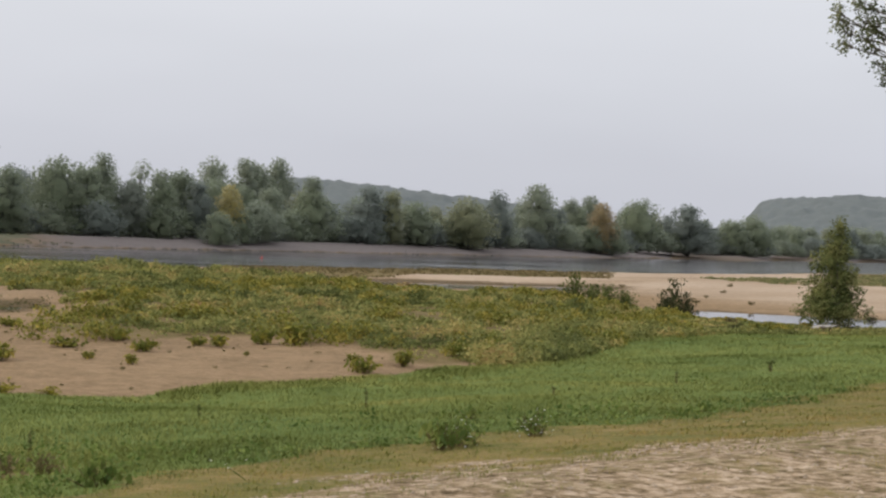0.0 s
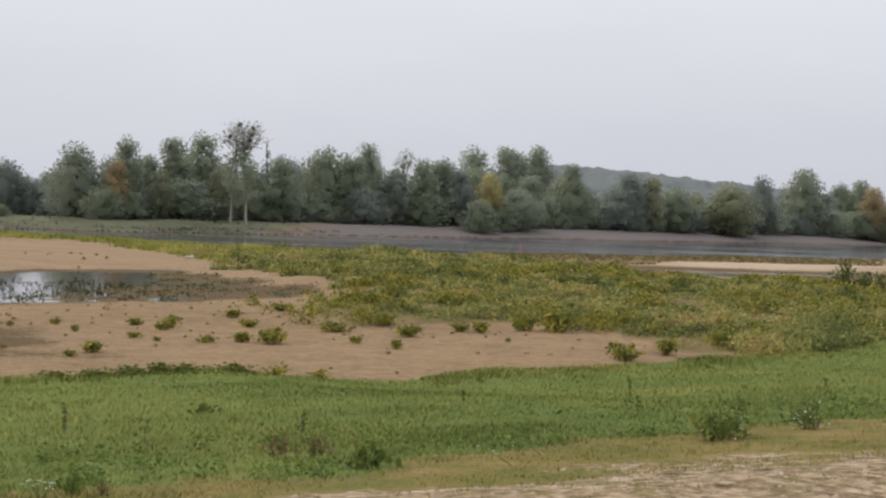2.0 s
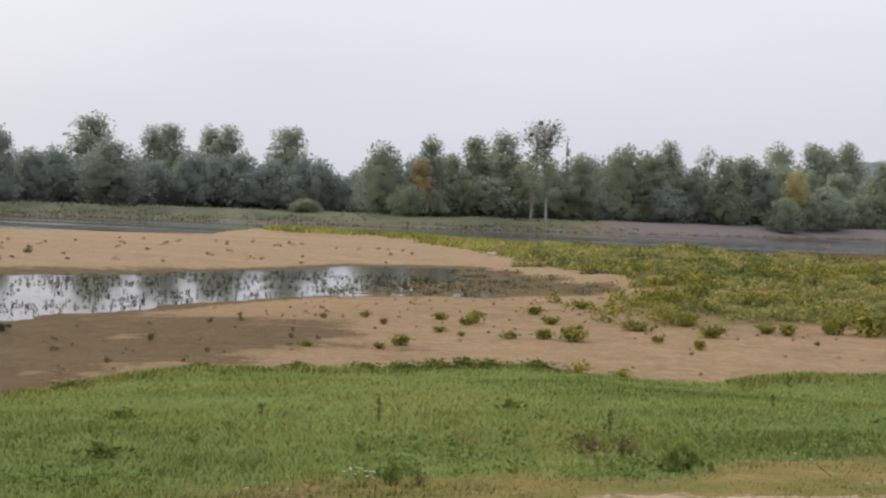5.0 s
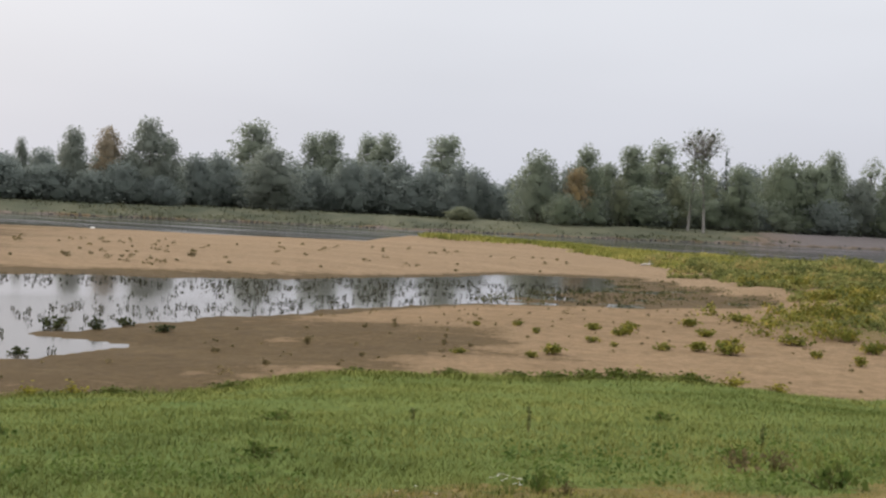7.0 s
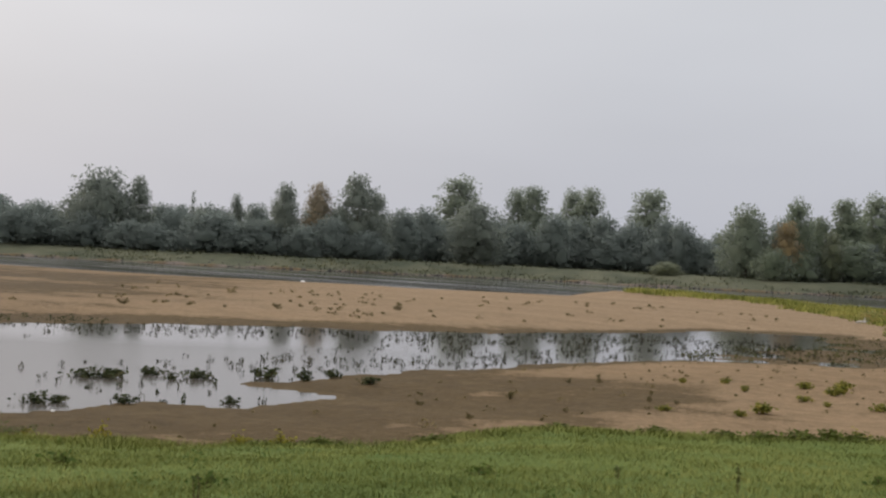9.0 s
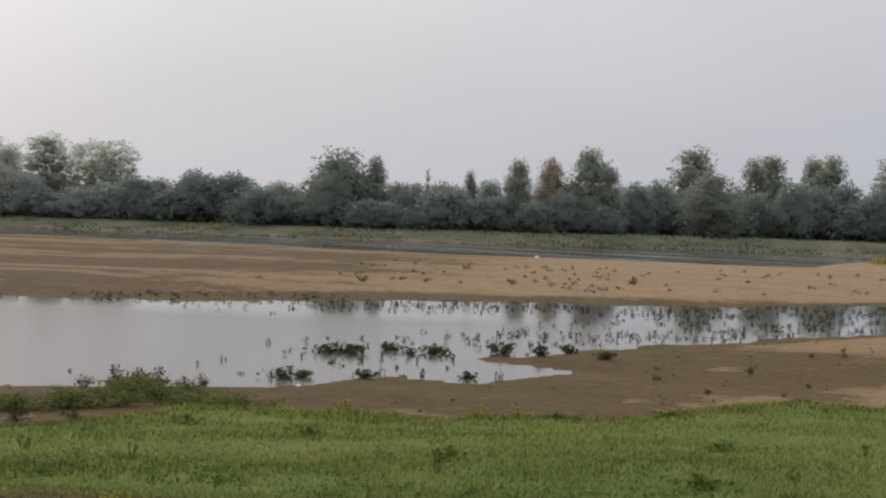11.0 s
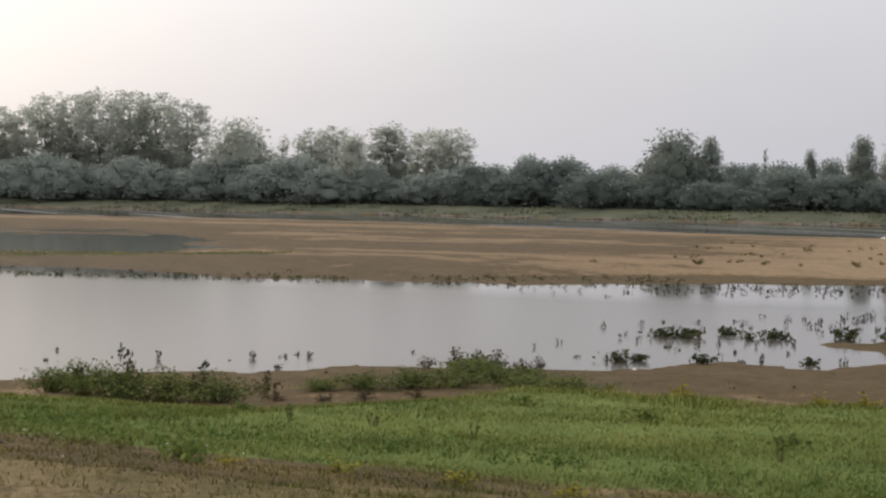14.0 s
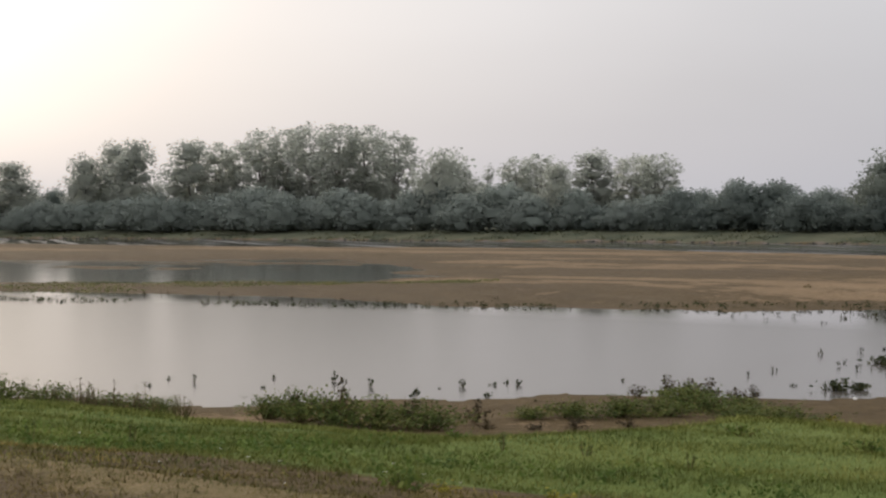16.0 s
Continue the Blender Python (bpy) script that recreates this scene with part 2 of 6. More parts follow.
    moss = ramp_node(nt, noise_node(nt, tr.outputs[0], 1.2, 4.0, 0.7), [(0.50, (0, 0, 0)), (0.66, (0.75, 0.75, 0.75))])
    trackc = mix_node(nt, moss, trackc, dryc)
    col = mix_node(nt, blend(track, 1.6), col, trackc)
    pb = nt.nodes.new("ShaderNodeBsdfPrincipled")
    nt.links.new(col, pb.inputs["Base Color"])
    pb.inputs["Specular IOR Level"].default_value = 0.08
    nt.links.new(math_node(nt, "SUBTRACT", 0.95, math_node(nt, "MULTIPLY", wet, 0.2)), pb.inputs["Roughness"])
    bp = nt.nodes.new("ShaderNodeBump")
    bp.inputs["Strength"].default_value, bp.inputs["Distance"].default_value = 0.85, 0.07
    nt.links.new(math_node(nt, "ADD", fine, clod), bp.inputs["Height"])
    nt.links.new(bp.outputs[0], pb.inputs["Normal"])
    nt.links.new(pb.outputs[0], out.inputs[0])
    return m


M_GROUND = ground_material()
M_BACK = water_material("backwater", 0.09, 0.012, 1.2, (0.05, 0.048, 0.04), 0.0)
M_POND = water_material("pond_water", 0.19, 0.006, 1.2, (0.085, 0.075, 0.066), 0.0, 0.06)
M_RIVER = water_material("river_water", 0.08, 0.03, 0.9, (0.040, 0.039, 0.040), 0.40)
# far-bank leaf colours are lifted and greyed: the river haze is painted into them
L_DARK_HAZE = leaf_material("leaf_dark_green_haze", (0.209, 0.243, 0.221), (0.289, 0.327, 0.288), through_light=0.62, sheen=0.12)
L_SLATE_HAZE = leaf_material("leaf_slate_haze", (0.209, 0.239, 0.201), (0.300, 0.328, 0.268), through_light=0.62, sheen=0.25)
# two paler copies for plants towards the sun, bright haze put into the colour
L_SUN_HAZE = leaf_material("leaf_sunward_haze", (0.454, 0.471, 0.409), (0.632, 0.645, 0.560), through_light=0.7, sheen=0.4)
L_BUSH_HAZE = leaf_material("bush_sunward_haze", (0.285, 0.318, 0.285), (0.360, 0.398, 0.348), through_light=0.45, sheen=0.1)
L_MID = leaf_material("leaf_mid_green", (0.179, 0.214, 0.138), (0.277, 0.323, 0.206), through_light=0.55)
L_GREY_HAZE = leaf_material("leaf_grey_green_haze", (0.180, 0.214, 0.152), (0.318, 0.357, 0.243))
L_OLIVE = leaf_material("leaf_olive", (0.174, 0.194, 0.111), (0.293, 0.306, 0.170))
L_YELLOW = leaf_material("leaf_yellow", (0.273, 0.252, 0.116), (0.525, 0.441, 0.137))
L_ORANGE = leaf_material("leaf_orange", (0.250, 0.205, 0.110), (0.440, 0.310, 0.130))
L_BROWN = leaf_material("leaf_brown", (0.236, 0.201, 0.137), (0.388, 0.312, 0.201))
# far hills: distance haze is put into the leaf colour, pale blue-grey
L_HILL_HAZE = leaf_material("far_wood_haze", (0.19, 0.22, 0.225), (0.255, 0.285, 0.28), patch=0.08, sheen=0.1)
M_BARK = plain_material("bark", (0.07, 0.06, 0.05), (0.16, 0.14, 0.115), 2.0)
M_PALEBARK = plain_material("pale_bark", (0.15, 0.14, 0.125), (0.30, 0.28, 0.25), 2.0)


def weed_material(name, stops, through_light=0.35, patch=0.35, sheen=0.0, single=0.24, detail=1.3):
    """Rank weeds: green, yellowing and brown plants in patches."""
    m, nt, out = material(name)
    geo = nt.nodes.new("ShaderNodeNewGeometry")
    tc = nt.nodes.new("ShaderNodeTexCoord")
    info = nt.nodes.new("ShaderNodeObjectInfo")
    big = noise_node(nt, tc.outputs["Object"], patch, 4.0, 0.65)
    small = noise_node(nt, tc.outputs["Object"], patch * 7, 3.0, 0.6)
    f = math_node(nt, "ADD", math_node(nt, "MULTIPLY", geo.outputs["Random Per Island"], single), math_node(nt, "MULTIPLY", math_node(nt, "SUBTRACT", big, 0.5), 2.0))
    f = math_node(nt, "ADD", f, math_node(nt, "MULTIPLY", math_node(nt, "SUBTRACT", small, 0.5), detail))
    f = math_node(nt, "ADD", f, math_node(nt, "MULTIPLY", info.outputs["Random"], 0.12))
    f = math_node(nt, "ADD", f, 0.24, True)
    col = ramp_node(nt, f, stops)
    pb = nt.nodes.new("ShaderNodeBsdfPrincipled")
    pb.inputs["Roughness"].default_value = 0.7
    pb.inputs["Specular IOR Level"].default_value = 0.06
    pb.inputs["Sheen Weight"].default_value = sheen
    pb.inputs["Sheen Roughness"].default_value = 0.6
    nt.links.new(col, pb.inputs["Base Color"])
    tr = nt.nodes.new("ShaderNodeBsdfTranslucent")
    nt.links.new(col, tr.inputs["Color"])
    mx = nt.nodes.new("ShaderNodeMixShader")
    mx.inputs[0].default_value = through_light
    nt.links.new(pb.outputs[0], mx.inputs[1])
    nt.links.new(tr.outputs[0], mx.inputs[2])
    nt.links.new(mx.outputs[0], out.inputs[0])
    return m


W_SPIT = weed_material("weed_mixed", [(0.04, (0.105, 0.120, 0.040)), (0.24, (0.195, 0.215, 0.068)), (0.42, (0.300, 0.290, 0.098)), (0.58, (0.430, 0.355, 0.130)), (0.74, (0.360, 0.240, 0.110)), (0.92, (0.200, 0.125, 0.078))], patch=0.34, single=0.07, detail=0.9, through_light=0.4)
W_RIDGE = weed_material("ridge_grass_blades", [(0.1, (0.173, 0.196, 0.045)), (0.5, (0.344, 0.333, 0.084)), (0.9, (0.482, 0.414, 0.129))], patch=0.2, single=0.14)
W_TUFT = weed_material("sand_tuft_leaf", [(0.1, (0.107, 0.124, 0.026)), (0.45, (0.233, 0.221, 0.045)), (0.85, (0.391, 0.305, 0.073))], patch=0.9)
W_BUSH = weed_material("bush_leaf", [(0.12, (0.057, 0.079, 0.025)), (0.5, (0.123, 0.150, 0.044)), (0.8, (0.211, 0.198, 0.066)), (0.97, (0.211, 0.145, 0.075))], patch=1.2)
W_GREEN = weed_material("weed_green", [(0.1, (0.06, 0.095, 0.024)), (0.45, (0.15, 0.19, 0.048)), (0.85, (0.27, 0.265, 0.085))])
W_DARK = weed_material("weed_dark", [(0.15, (0.032, 0.042, 0.02)), (0.5, (0.07, 0.08, 0.034)), (0.85, (0.12, 0.105, 0.05))])
W_SPRIG = weed_material("sprig_leaf", [(0.15, (0.018, 0.020, 0.012)), (0.5, (0.035, 0.038, 0.018)), (0.85, (0.065, 0.058, 0.03))])
W_TROD = weed_material("trodden_blades", [(0.1, (0.066, 0.078, 0.020)), (0.5, (0.127, 0.110, 0.032)), (0.9, (0.204, 0.151, 0.054))], patch=0.6, through_light=0.2)
W_OAK = weed_material("oak_leaf", [(0.1, (0.068, 0.086, 0.050)), (0.5, (0.160, 0.185, 0.098)), (0.9, (0.270, 0.270, 0.140))], patch=0.9, through_light=0.25)
W_BAR = weed_material("bar_weed_leaf", [(0.1, (0.12, 0.13, 0.060)), (0.5, (0.20, 0.205, 0.090)), (0.9, (0.31, 0.27, 0.135))], patch=0.3)
# blades of the far meadow, greyed in colour to carry the haze
W_MEADOW = weed_material("meadow_blades", [(0.1, (0.084, 0.094, 0.060)), (0.5, (0.132, 0.138, 0.078)), (0.9, (0.200, 0.188, 0.102))], patch=0.05)
W_MARSH = weed_material("marsh_leaf", [(0.15, (0.05, 0.055, 0.022)), (0.5, (0.095, 0.10, 0.035)), (0.85, (0.17, 0.14, 0.06))], patch=0.8)
W_BROWN = weed_material("weed_brown", [(0.2, (0.12, 0.10, 0.046)), (0.8, (0.25, 0.195, 0.10))])
W_PURPLE = weed_material("weed_purple_brown", [(0.2, (0.055, 0.046, 0.028)), (0.8, (0.135, 0.098, 0.062))])
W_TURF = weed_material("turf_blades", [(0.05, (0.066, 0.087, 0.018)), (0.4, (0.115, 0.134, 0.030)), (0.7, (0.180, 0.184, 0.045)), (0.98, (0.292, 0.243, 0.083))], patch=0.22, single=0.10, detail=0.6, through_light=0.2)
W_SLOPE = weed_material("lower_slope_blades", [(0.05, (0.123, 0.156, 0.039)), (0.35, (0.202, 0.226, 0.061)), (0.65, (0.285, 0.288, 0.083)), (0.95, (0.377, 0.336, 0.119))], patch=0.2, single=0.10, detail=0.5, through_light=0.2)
W_DRY = weed_material("dry_blades", [(0.1, (0.137, 0.170, 0.036)), (0.42, (0.242, 0.220, 0.052)), (0.68, (0.326, 0.230, 0.069)), (0.95, (0.399, 0.290, 0.112))], patch=0.6)
W_YELLOW = weed_material("yellow_herb", [(0.2, (0.20, 0.19, 0.03)), (0.8, (0.42, 0.34, 0.05))])
M_PETAL = plain_material("white_petal", (0.72, 0.72, 0.70), (0.82, 0.82, 0.80), 30, 0.6, 0)
M_BUOY = plain_material("red_buoy_paint", (0.36, 0.05, 0.045), (0.46, 0.08, 0.065), 3, 0.45, 0.05)
M_WHITE_LUMP = plain_material("white_lump_surface", (0.52, 0.51, 0.48), (0.74, 0.73, 0.70), 5, 0.8)
M_WETSTONE = plain_material("wet_stone", (0.025, 0.023, 0.022), (0.075, 0.068, 0.062), 5, 0.6)
M_DRIFT = plain_material("bleached_driftwood", (0.35, 0.31, 0.27), (0.60, 0.56, 0.51), 4, 0.85)
W_CLOVER = weed_material("clover_leaf", [(0.1, (0.077, 0.120, 0.029)), (0.5, (0.138, 0.187, 0.045)), (0.9, (0.224, 0.254, 0.070))], patch=0.5, sheen=0.05, through_light=0.2)
M_CLOD = plain_material("earth_clod", (0.10, 0.072, 0.04), (0.46, 0.36, 0.26), 3, 0.95)

# ---- the lie of the land ----
NU, NV = (0.768, 0.640), (-0.640, 0.768)


def uv(x, y):
    return x * NU[0] + y * NU[1], x * NV[0] + y * NV[1]


def xy(u, v):
    return u * NU[0] + v * NV[0], u * NU[1] + v * NV[1]


def vnoise(x, y, seed=0):
    """Smooth value noise, -1 to 1, on arrays."""
    x, y = np.asarray(x, float), np.asarray(y, float)
    xi, yi = np.floor(x), np.floor(y)
    fx, fy = x - xi, y - yi
    fx, fy = fx * fx * (3 - 2 * fx), fy * fy * (3 - 2 * fy)

    def h(a, b):
        s = np.sin(a * 127.1 + b * 311.7 + seed * 74.7) * 43758.5453
        return (s - np.floor(s)) * 2 - 1

    return (h(xi, yi) * (1 - fx) + h(xi + 1, yi) * fx) * (1 - fy) + (h(xi, yi + 1) * (1 - fx) + h(xi + 1, yi + 1) * fx) * fy


def smooth(a, b, x):
    t = np.clip((np.asarray(x, float) - a) / (b - a), 0, 1)
    return t * t * (3 - 2 * t)


def outside(poly, u, v):
    """Signed distance to a closed outline: positive outside."""
    u, v = np.asarray(u, float), np.asarray(v, float)
    best = np.full(u.shape, 1e9)
    inside = np.zeros(u.shape, bool)
    for (ax, ay), (bx, by) in zip(poly, poly[1:] + poly[:1]):
        dx, dy = bx - ax, by - ay
        t = np.clip(((u - ax) * dx + (v - ay) * dy) / (dx * dx + dy * dy), 0, 1)
        best = np.minimum(best, np.hypot(u - ax - t * dx, v - ay - t * dy))
        cross = (ay > v) != (by > v)
        with np.errstate(divide="ignore", invalid="ignore"):
            inside ^= cross & (u < ax + (v - ay) * dx / (dy if dy else 1e-9))
    return np.where(inside, -best, best)


POND = [(-120, 12), (-60, 17), (-36, 19.4), (-25.4, 21.6), (-19.0, 23.0), (-17.6, 25.0), (-15.4, 26.2), (-13.9, 28.2), (-10.2, 29.8), (-7.5, 30.8), (-6.3, 33.3),
        (-4.1, 33.2), (-2.3, 36.2), (-4.6, 38.6), (-3.1, 40.5), (-1, 43.7), (1.5, 46.6), (5.2, 50.8), (8, 54.4), (11.6, 56.6), (18, 57), (21.5, 60),
        (23, 70), (25.5, 79), (25, 83.5), (19, 83), (14.6, 78.2), (9.9, 74), (4, 69), (-1.5, 66.5), (-7, 66.8), (-14.5, 62.8), (-20.2, 58.2), (-27.7, 56.6), (-33.4, 55.2), (-42, 58), (-53, 57.5), (-64, 55), (-90, 46), (-130, 40)]
POND_BACK = [(-150, 78), (-115, 66), (-86, 60.5), (-70, 60.8), (-62, 66.4), (-52, 71.8), (-52, 80), (-57, 91), (-69, 105), (-92, 122), (-99, 108), (-118, 99), (-150, 96)]
CHANNEL = [(61, 54.5), (60.4, 50), (60.2, 45.5), (63.5, 40), (70, 33), (84, 26), (92, 30), (80, 36), (74, 43), (70, 49.7), (67.6, 54.3), (64, 56.5)]
POOL = [(62, 97), (69, 97), (74, 94), (82, 89), (90, 86), (83, 81), (74, 79.5), (66, 83), (62, 90)]
WEEDS = [(22, 139), (24, 143.5), (30, 145.5), (38, 137), (45, 122), (50, 116), (57, 109), (58.5, 99), (59.3, 90), (60.6, 83.4), (58, 76), (58.5, 69), (62, 65), (63, 59), (61, 52.5), (58.4, 48), (57.8, 43), (57.5, 37),
         (54, 38), (46, 37), (38, 35), (31, 30.5), (27, 29), (22, 29), (25, 38), (20, 38.5), (17, 40), (18, 48), (27, 57), (31.5, 71), (30, 80), (33, 94), (34, 115), (33.5, 133), (27, 138.5)]
CREST = [(21, 140.5), (28, 142), (36, 132.5), (42, 118.5), (47, 113), (53, 107)]
LOW_FLAT = [(62, 104), (67, 97), (76, 99), (84, 104), (92, 102), (101, 95), (124, 116), (108, 126), (84, 125), (74, 125), (70, 114)]
BAR_NEAR = [(109, 80), (111, 78.5), (146, 102.5), (140, 106), (122, 99)]
BAR_FAR = [(113, 75), (122, 75.5), (250, 153), (217, 146)]
MARSH = [(12, 56.6), (21, 57), (25, 57.3), (29, 63), (28.5, 76), (26, 84), (23.5, 78), (21, 70), (16, 66), (12, 62)]


def toe_v(u):
    return np.interp(u, [-60, -22, -13, -10, -8, -4, 0, 3, 7, 10, 13, 18, 22, 30, 38, 46, 53, 70], [18, 19, 19.5, 20, 24.2, 24.2, 26, 28.6, 28.4, 28.5, 26.5, 27, 27.7, 29.8, 35, 36.7, 34, 34])


def dry_v(u):
    return np.interp(u, [-30, -4, 4, 9, 16, 23, 35], [8.6, 8.4, 9.0, 10.0, 12.0, 13.6, 14.6])


def near_v(u):
    return np.interp(u, [-400, -200, -126, -79, -46, -33, -21, -10, 5, 20, 27, 35, 45, 52, 60, 67, 75, 90, 136, 170, 200, 500], [178, 175, 171, 173, 159, 151, 147, 145.5, 142.5, 142, 150, 147, 134, 127, 125, 125, 127, 128, 129, 132, 142, 150])


def far_v(u):
    return np.interp(u, [-600, -250, -100, -66, -30, 0, 20, 42, 66, 92, 130, 165, 212, 260, 375, 900], [250, 247, 240, 233, 226, 233, 235, 229, 223, 226, 236, 243, 252, 261, 293, 430])


def crest_d(u, v):
    """Distance to the line of the grassy ridge on the spit."""
    best = np.full(np.shape(u), 1e9)
    for (ax, ay), (bx, by) in zip(CREST, CREST[1:]):
        dx, dy = bx - ax, by - ay
        t = np.clip(((u - ax) * dx + (v - ay) * dy) / (dx * dx + dy * dy), 0, 1)
        best = np.minimum(best, np.hypot(u - ax - t * dx, v - ay - t * dy))
    return best


def lay(x, y):
    """Height and covers of the ground at arrays x, y."""
    u, v = uv(np.asarray(x, float), np.asarray(y, float))
    w1, w2, w3 = vnoise(u / 7, v / 7, 1), vnoise(u / 2.3, v / 2.3, 2), vnoise(u / 0.7, v / 0.7, 3)
    toe = toe_v(u) + 0.35 * w2
    k = np.clip((v - 6.5) / (toe - 6.5), 0, 1)
    # bank: flat shoulder, then an even fall to the sand
    bank = 2.4 - 2.05 * (k ** 0.85) + 0.07 * w1 * smooth(8, 12, v) + 0.03 * w2 * smooth(7, 9, v)
    d_pond = np.minimum(outside(POND, u, v), outside(POND_BACK, u, v) + 4.0 * vnoise(u / 14, v / 2.6, 22)) + 0.5 * w2 + 0.25 * w3
    d_chan = np.minimum(outside(CHANNEL, u, v), outside(POOL, u, v)) + 0.5 * w2
    d_weed = outside(WEEDS, u, v) + 1.6 * w2 + 0.5 * w3
    d_near = near_v(u) - v + 1.5 * w1
    d_far = v - far_v(u) + 1.5 * vnoise(u / 11, v / 30, 9)
    d_water = np.minimum(np.minimum(d_pond, d_chan), d_near)
    flat = np.clip(d_water * 0.045, -0.8, 0.42) + 0.02 * w1 + 0.012 * w2
    flat = np.minimum(flat, 0.42 - 0.22 * smooth(40, 52, u) * smooth(58, 50, v))
    flat = np.where(d_water > 0, np.maximum(flat, 0.012), np.minimum(flat, -0.015))
    flat = flat + 0.12 * smooth(0.5, -3, d_weed) * (1 - 0.8 * smooth(42, 52, u) * smooth(56, 50, v)) + 0.05 * w2 * smooth(0.5, -2, d_weed)
    rise = smooth(7, 0.5, crest_d(u, v)) * smooth(0.3, 3, d_water)
    flat = flat * (1 - rise) + rise * np.maximum(flat, 0.62 + 0.3 * smooth(38, 27, u))
    flat = flat + 0.35 * smooth(80, 110, u) * smooth(20, 60, d_near) * smooth(3, 14, d_chan)
    mire = smooth(1.0, -2.0, outside(MARSH, u, v))
    back = smooth(1.0, -3.0, outside(POND_BACK, u, v) + 4.0 * vnoise(u / 14, v / 2.6, 22))
    flat = flat * (1 - back) + back * (-0.015 + 0.03 * vnoise(u / 22, v / 3.0, 21) + 0.012 * w2)
    flat = flat * (1 - mire) + mire * (0.018 + 0.035 * w2 + 0.02 * w3)
    z = np.where(v < toe, np.maximum(bank, flat), flat * smooth(-0.6, 2.5, v - toe) + bank * (1 - smooth(-0.6, 2.5, v - toe)))
    past = v > near_v(u) + 8
    far = np.clip(d_far * 0.16, -1.0, 2.0) + 0.15 * w1 * smooth(4, 14, d_far)
    z = np.where(past, np.maximum(np.where(d_far > -6, far, -0.8), -0.8), z)
    w4 = vnoise(u / 0.22, v / 0.22, 4)
    z = np.where(v < 6.5, 2.4 + 0.015 * w2 + 0.02 * w3 * 0.6, z) + 0.014 * w4 * smooth(10, 7, v)
    land = 1 - past
    ragged = v - dry_v(u) + 0.9 * w1 + 1.1 * w2 + 0.6 * w3
    turf = land * smooth(-1.1, 0.9, ragged) * smooth(0.6, -0.6, v - toe)
    dry = land * smooth(5.8, 7.8, v + 0.9 * w2 + 0.7 * w3) * (1 - smooth(-0.9, 1.3, ragged))
    track = smooth(8.3, 6.7, v + 0.8 * w2 + 0.7 * w3)
    bare = smooth(5, -3, u + 2 * w1) * smooth(10.0, 8.2, v + 0.8 * w2 + 0.5 * w3)
    dry = dry * (1 - bare) + 0.16 * bare * (1 - turf)
    track = track * (1 - bare) + 0.22 * bare * smooth(4.2, 2.8, v + 0.5 * w2)
    strand_dark = np.exp(-((d_pond - 1.0) / 1.6) ** 2)
    wet = land * np.clip(smooth(1.6, 0.2, d_pond) + 0.95 * smooth(16, 2, d_pond + 4 * w1 + 3 * w2) * smooth(21, 0, u + 6 * w1 + 2 * w2) * smooth(-22, -9, u) * smooth(50, 38, v)
                         + 0.75 * smooth(1.5, -2.5, outside(MARSH, u, v) + 2.0 * w2) + (0.55 * smooth(2.5, 0.5, d_chan) + 0.6 * smooth(7, 2.5, outside(POOL, u, v) + 1.5 * w2)) + 0.35 * strand_dark
                         + 0.8 * smooth(1.0, -2.0, outside(POND_BACK, u, v)) + (0.25 + 0.55 * smooth(-0.4, 0.8, vnoise(u / 24, v / 6, 12) + 0.5 * w2)) * smooth(0, -28, u) * smooth(2, 8, v - toe), 0, 1)
    streak = vnoise(u / 38, v / 4.2, 41) + 0.6 * vnoise(u / 15, v / 2.0, 42)
    bar = land * smooth(58, 66, v) * smooth(16, -4, u)
    wet = np.clip(wet + bar * smooth(6, 1.5, d_pond + 1.5 * w1) * 0.7 + bar * 0.62 * smooth(-0.3, 0.8, streak) * (0.35 + 0.65 * smooth(-5, -35, u)), 0, 1)
    wet = np.clip(wet + 0.95 * bare, 0, 1)
    wet = np.clip(wet + past * smooth(1.2, 0.6, d_far) * 0.9, 0, 1)
    weedy = land * 0.85 * smooth(-0.3, -3.0, d_weed)
    bar_green = land * smooth(1.5, -1.5, np.minimum(outside(BAR_NEAR, u, v), outside(BAR_FAR, u, v)) + 2 * w2)
    weedy = np.clip(weedy + land * 0.25 * smooth(0, -30, u) * smooth(42, 52, v) + 0.8 * bar_green + land * 0.95 * smooth(1.5, -1.5, outside(LOW_FLAT, u, v) + 1.5 * w2), 0, 1)
    weedy = np.clip(weedy + bare * (1 - turf) * (0.55 + 0.5 * vnoise(u / 2.5, v / 0.8, 43)), 0, 1)
    meadow = past * smooth(0.5, 2.2, d_far + 0.8 * w1) * np.clip(smooth(118, 80, u + 8 * w1), 0, 1)
    wet = np.clip(wet + past * 0.55 * smooth(60, 110, u) * smooth(1.4, 2.2, d_far), 0, 1)
    return z, turf, wet, track, dry, weedy, meadow


def tones(x, y):
    """Where the sand is pale and dry, and where the far bank is bare shingle."""
    u, v = uv(x, y)
    past = v > near_v(u) + 8
    d = v - far_v(u) + 1.5 * vnoise(u / 11, v / 30, 9)
    pale = (1 - past) * smooth(1, 6, outside(POOL, u, v)) * np.maximum(smooth(70, 84, u), smooth(118, 122, v) * smooth(60, 63, u)) * (0.55 + 0.45 * vnoise(u / 14, v / 5, 31)) + (1 - past) * 0.14 * smooth(62, 76, v) * smooth(-25, -5, u)
    shingle = past * np.clip(smooth(85, 115, u) + 0.9 * smooth(3.5, 1.5, d), 0, 1) * smooth(0.4, 1.0, d) + (1 - past) * 0.12 * smooth(-5, -35, u) * smooth(45, 60, v)
    return np.clip(pale, 0, 1), shingle


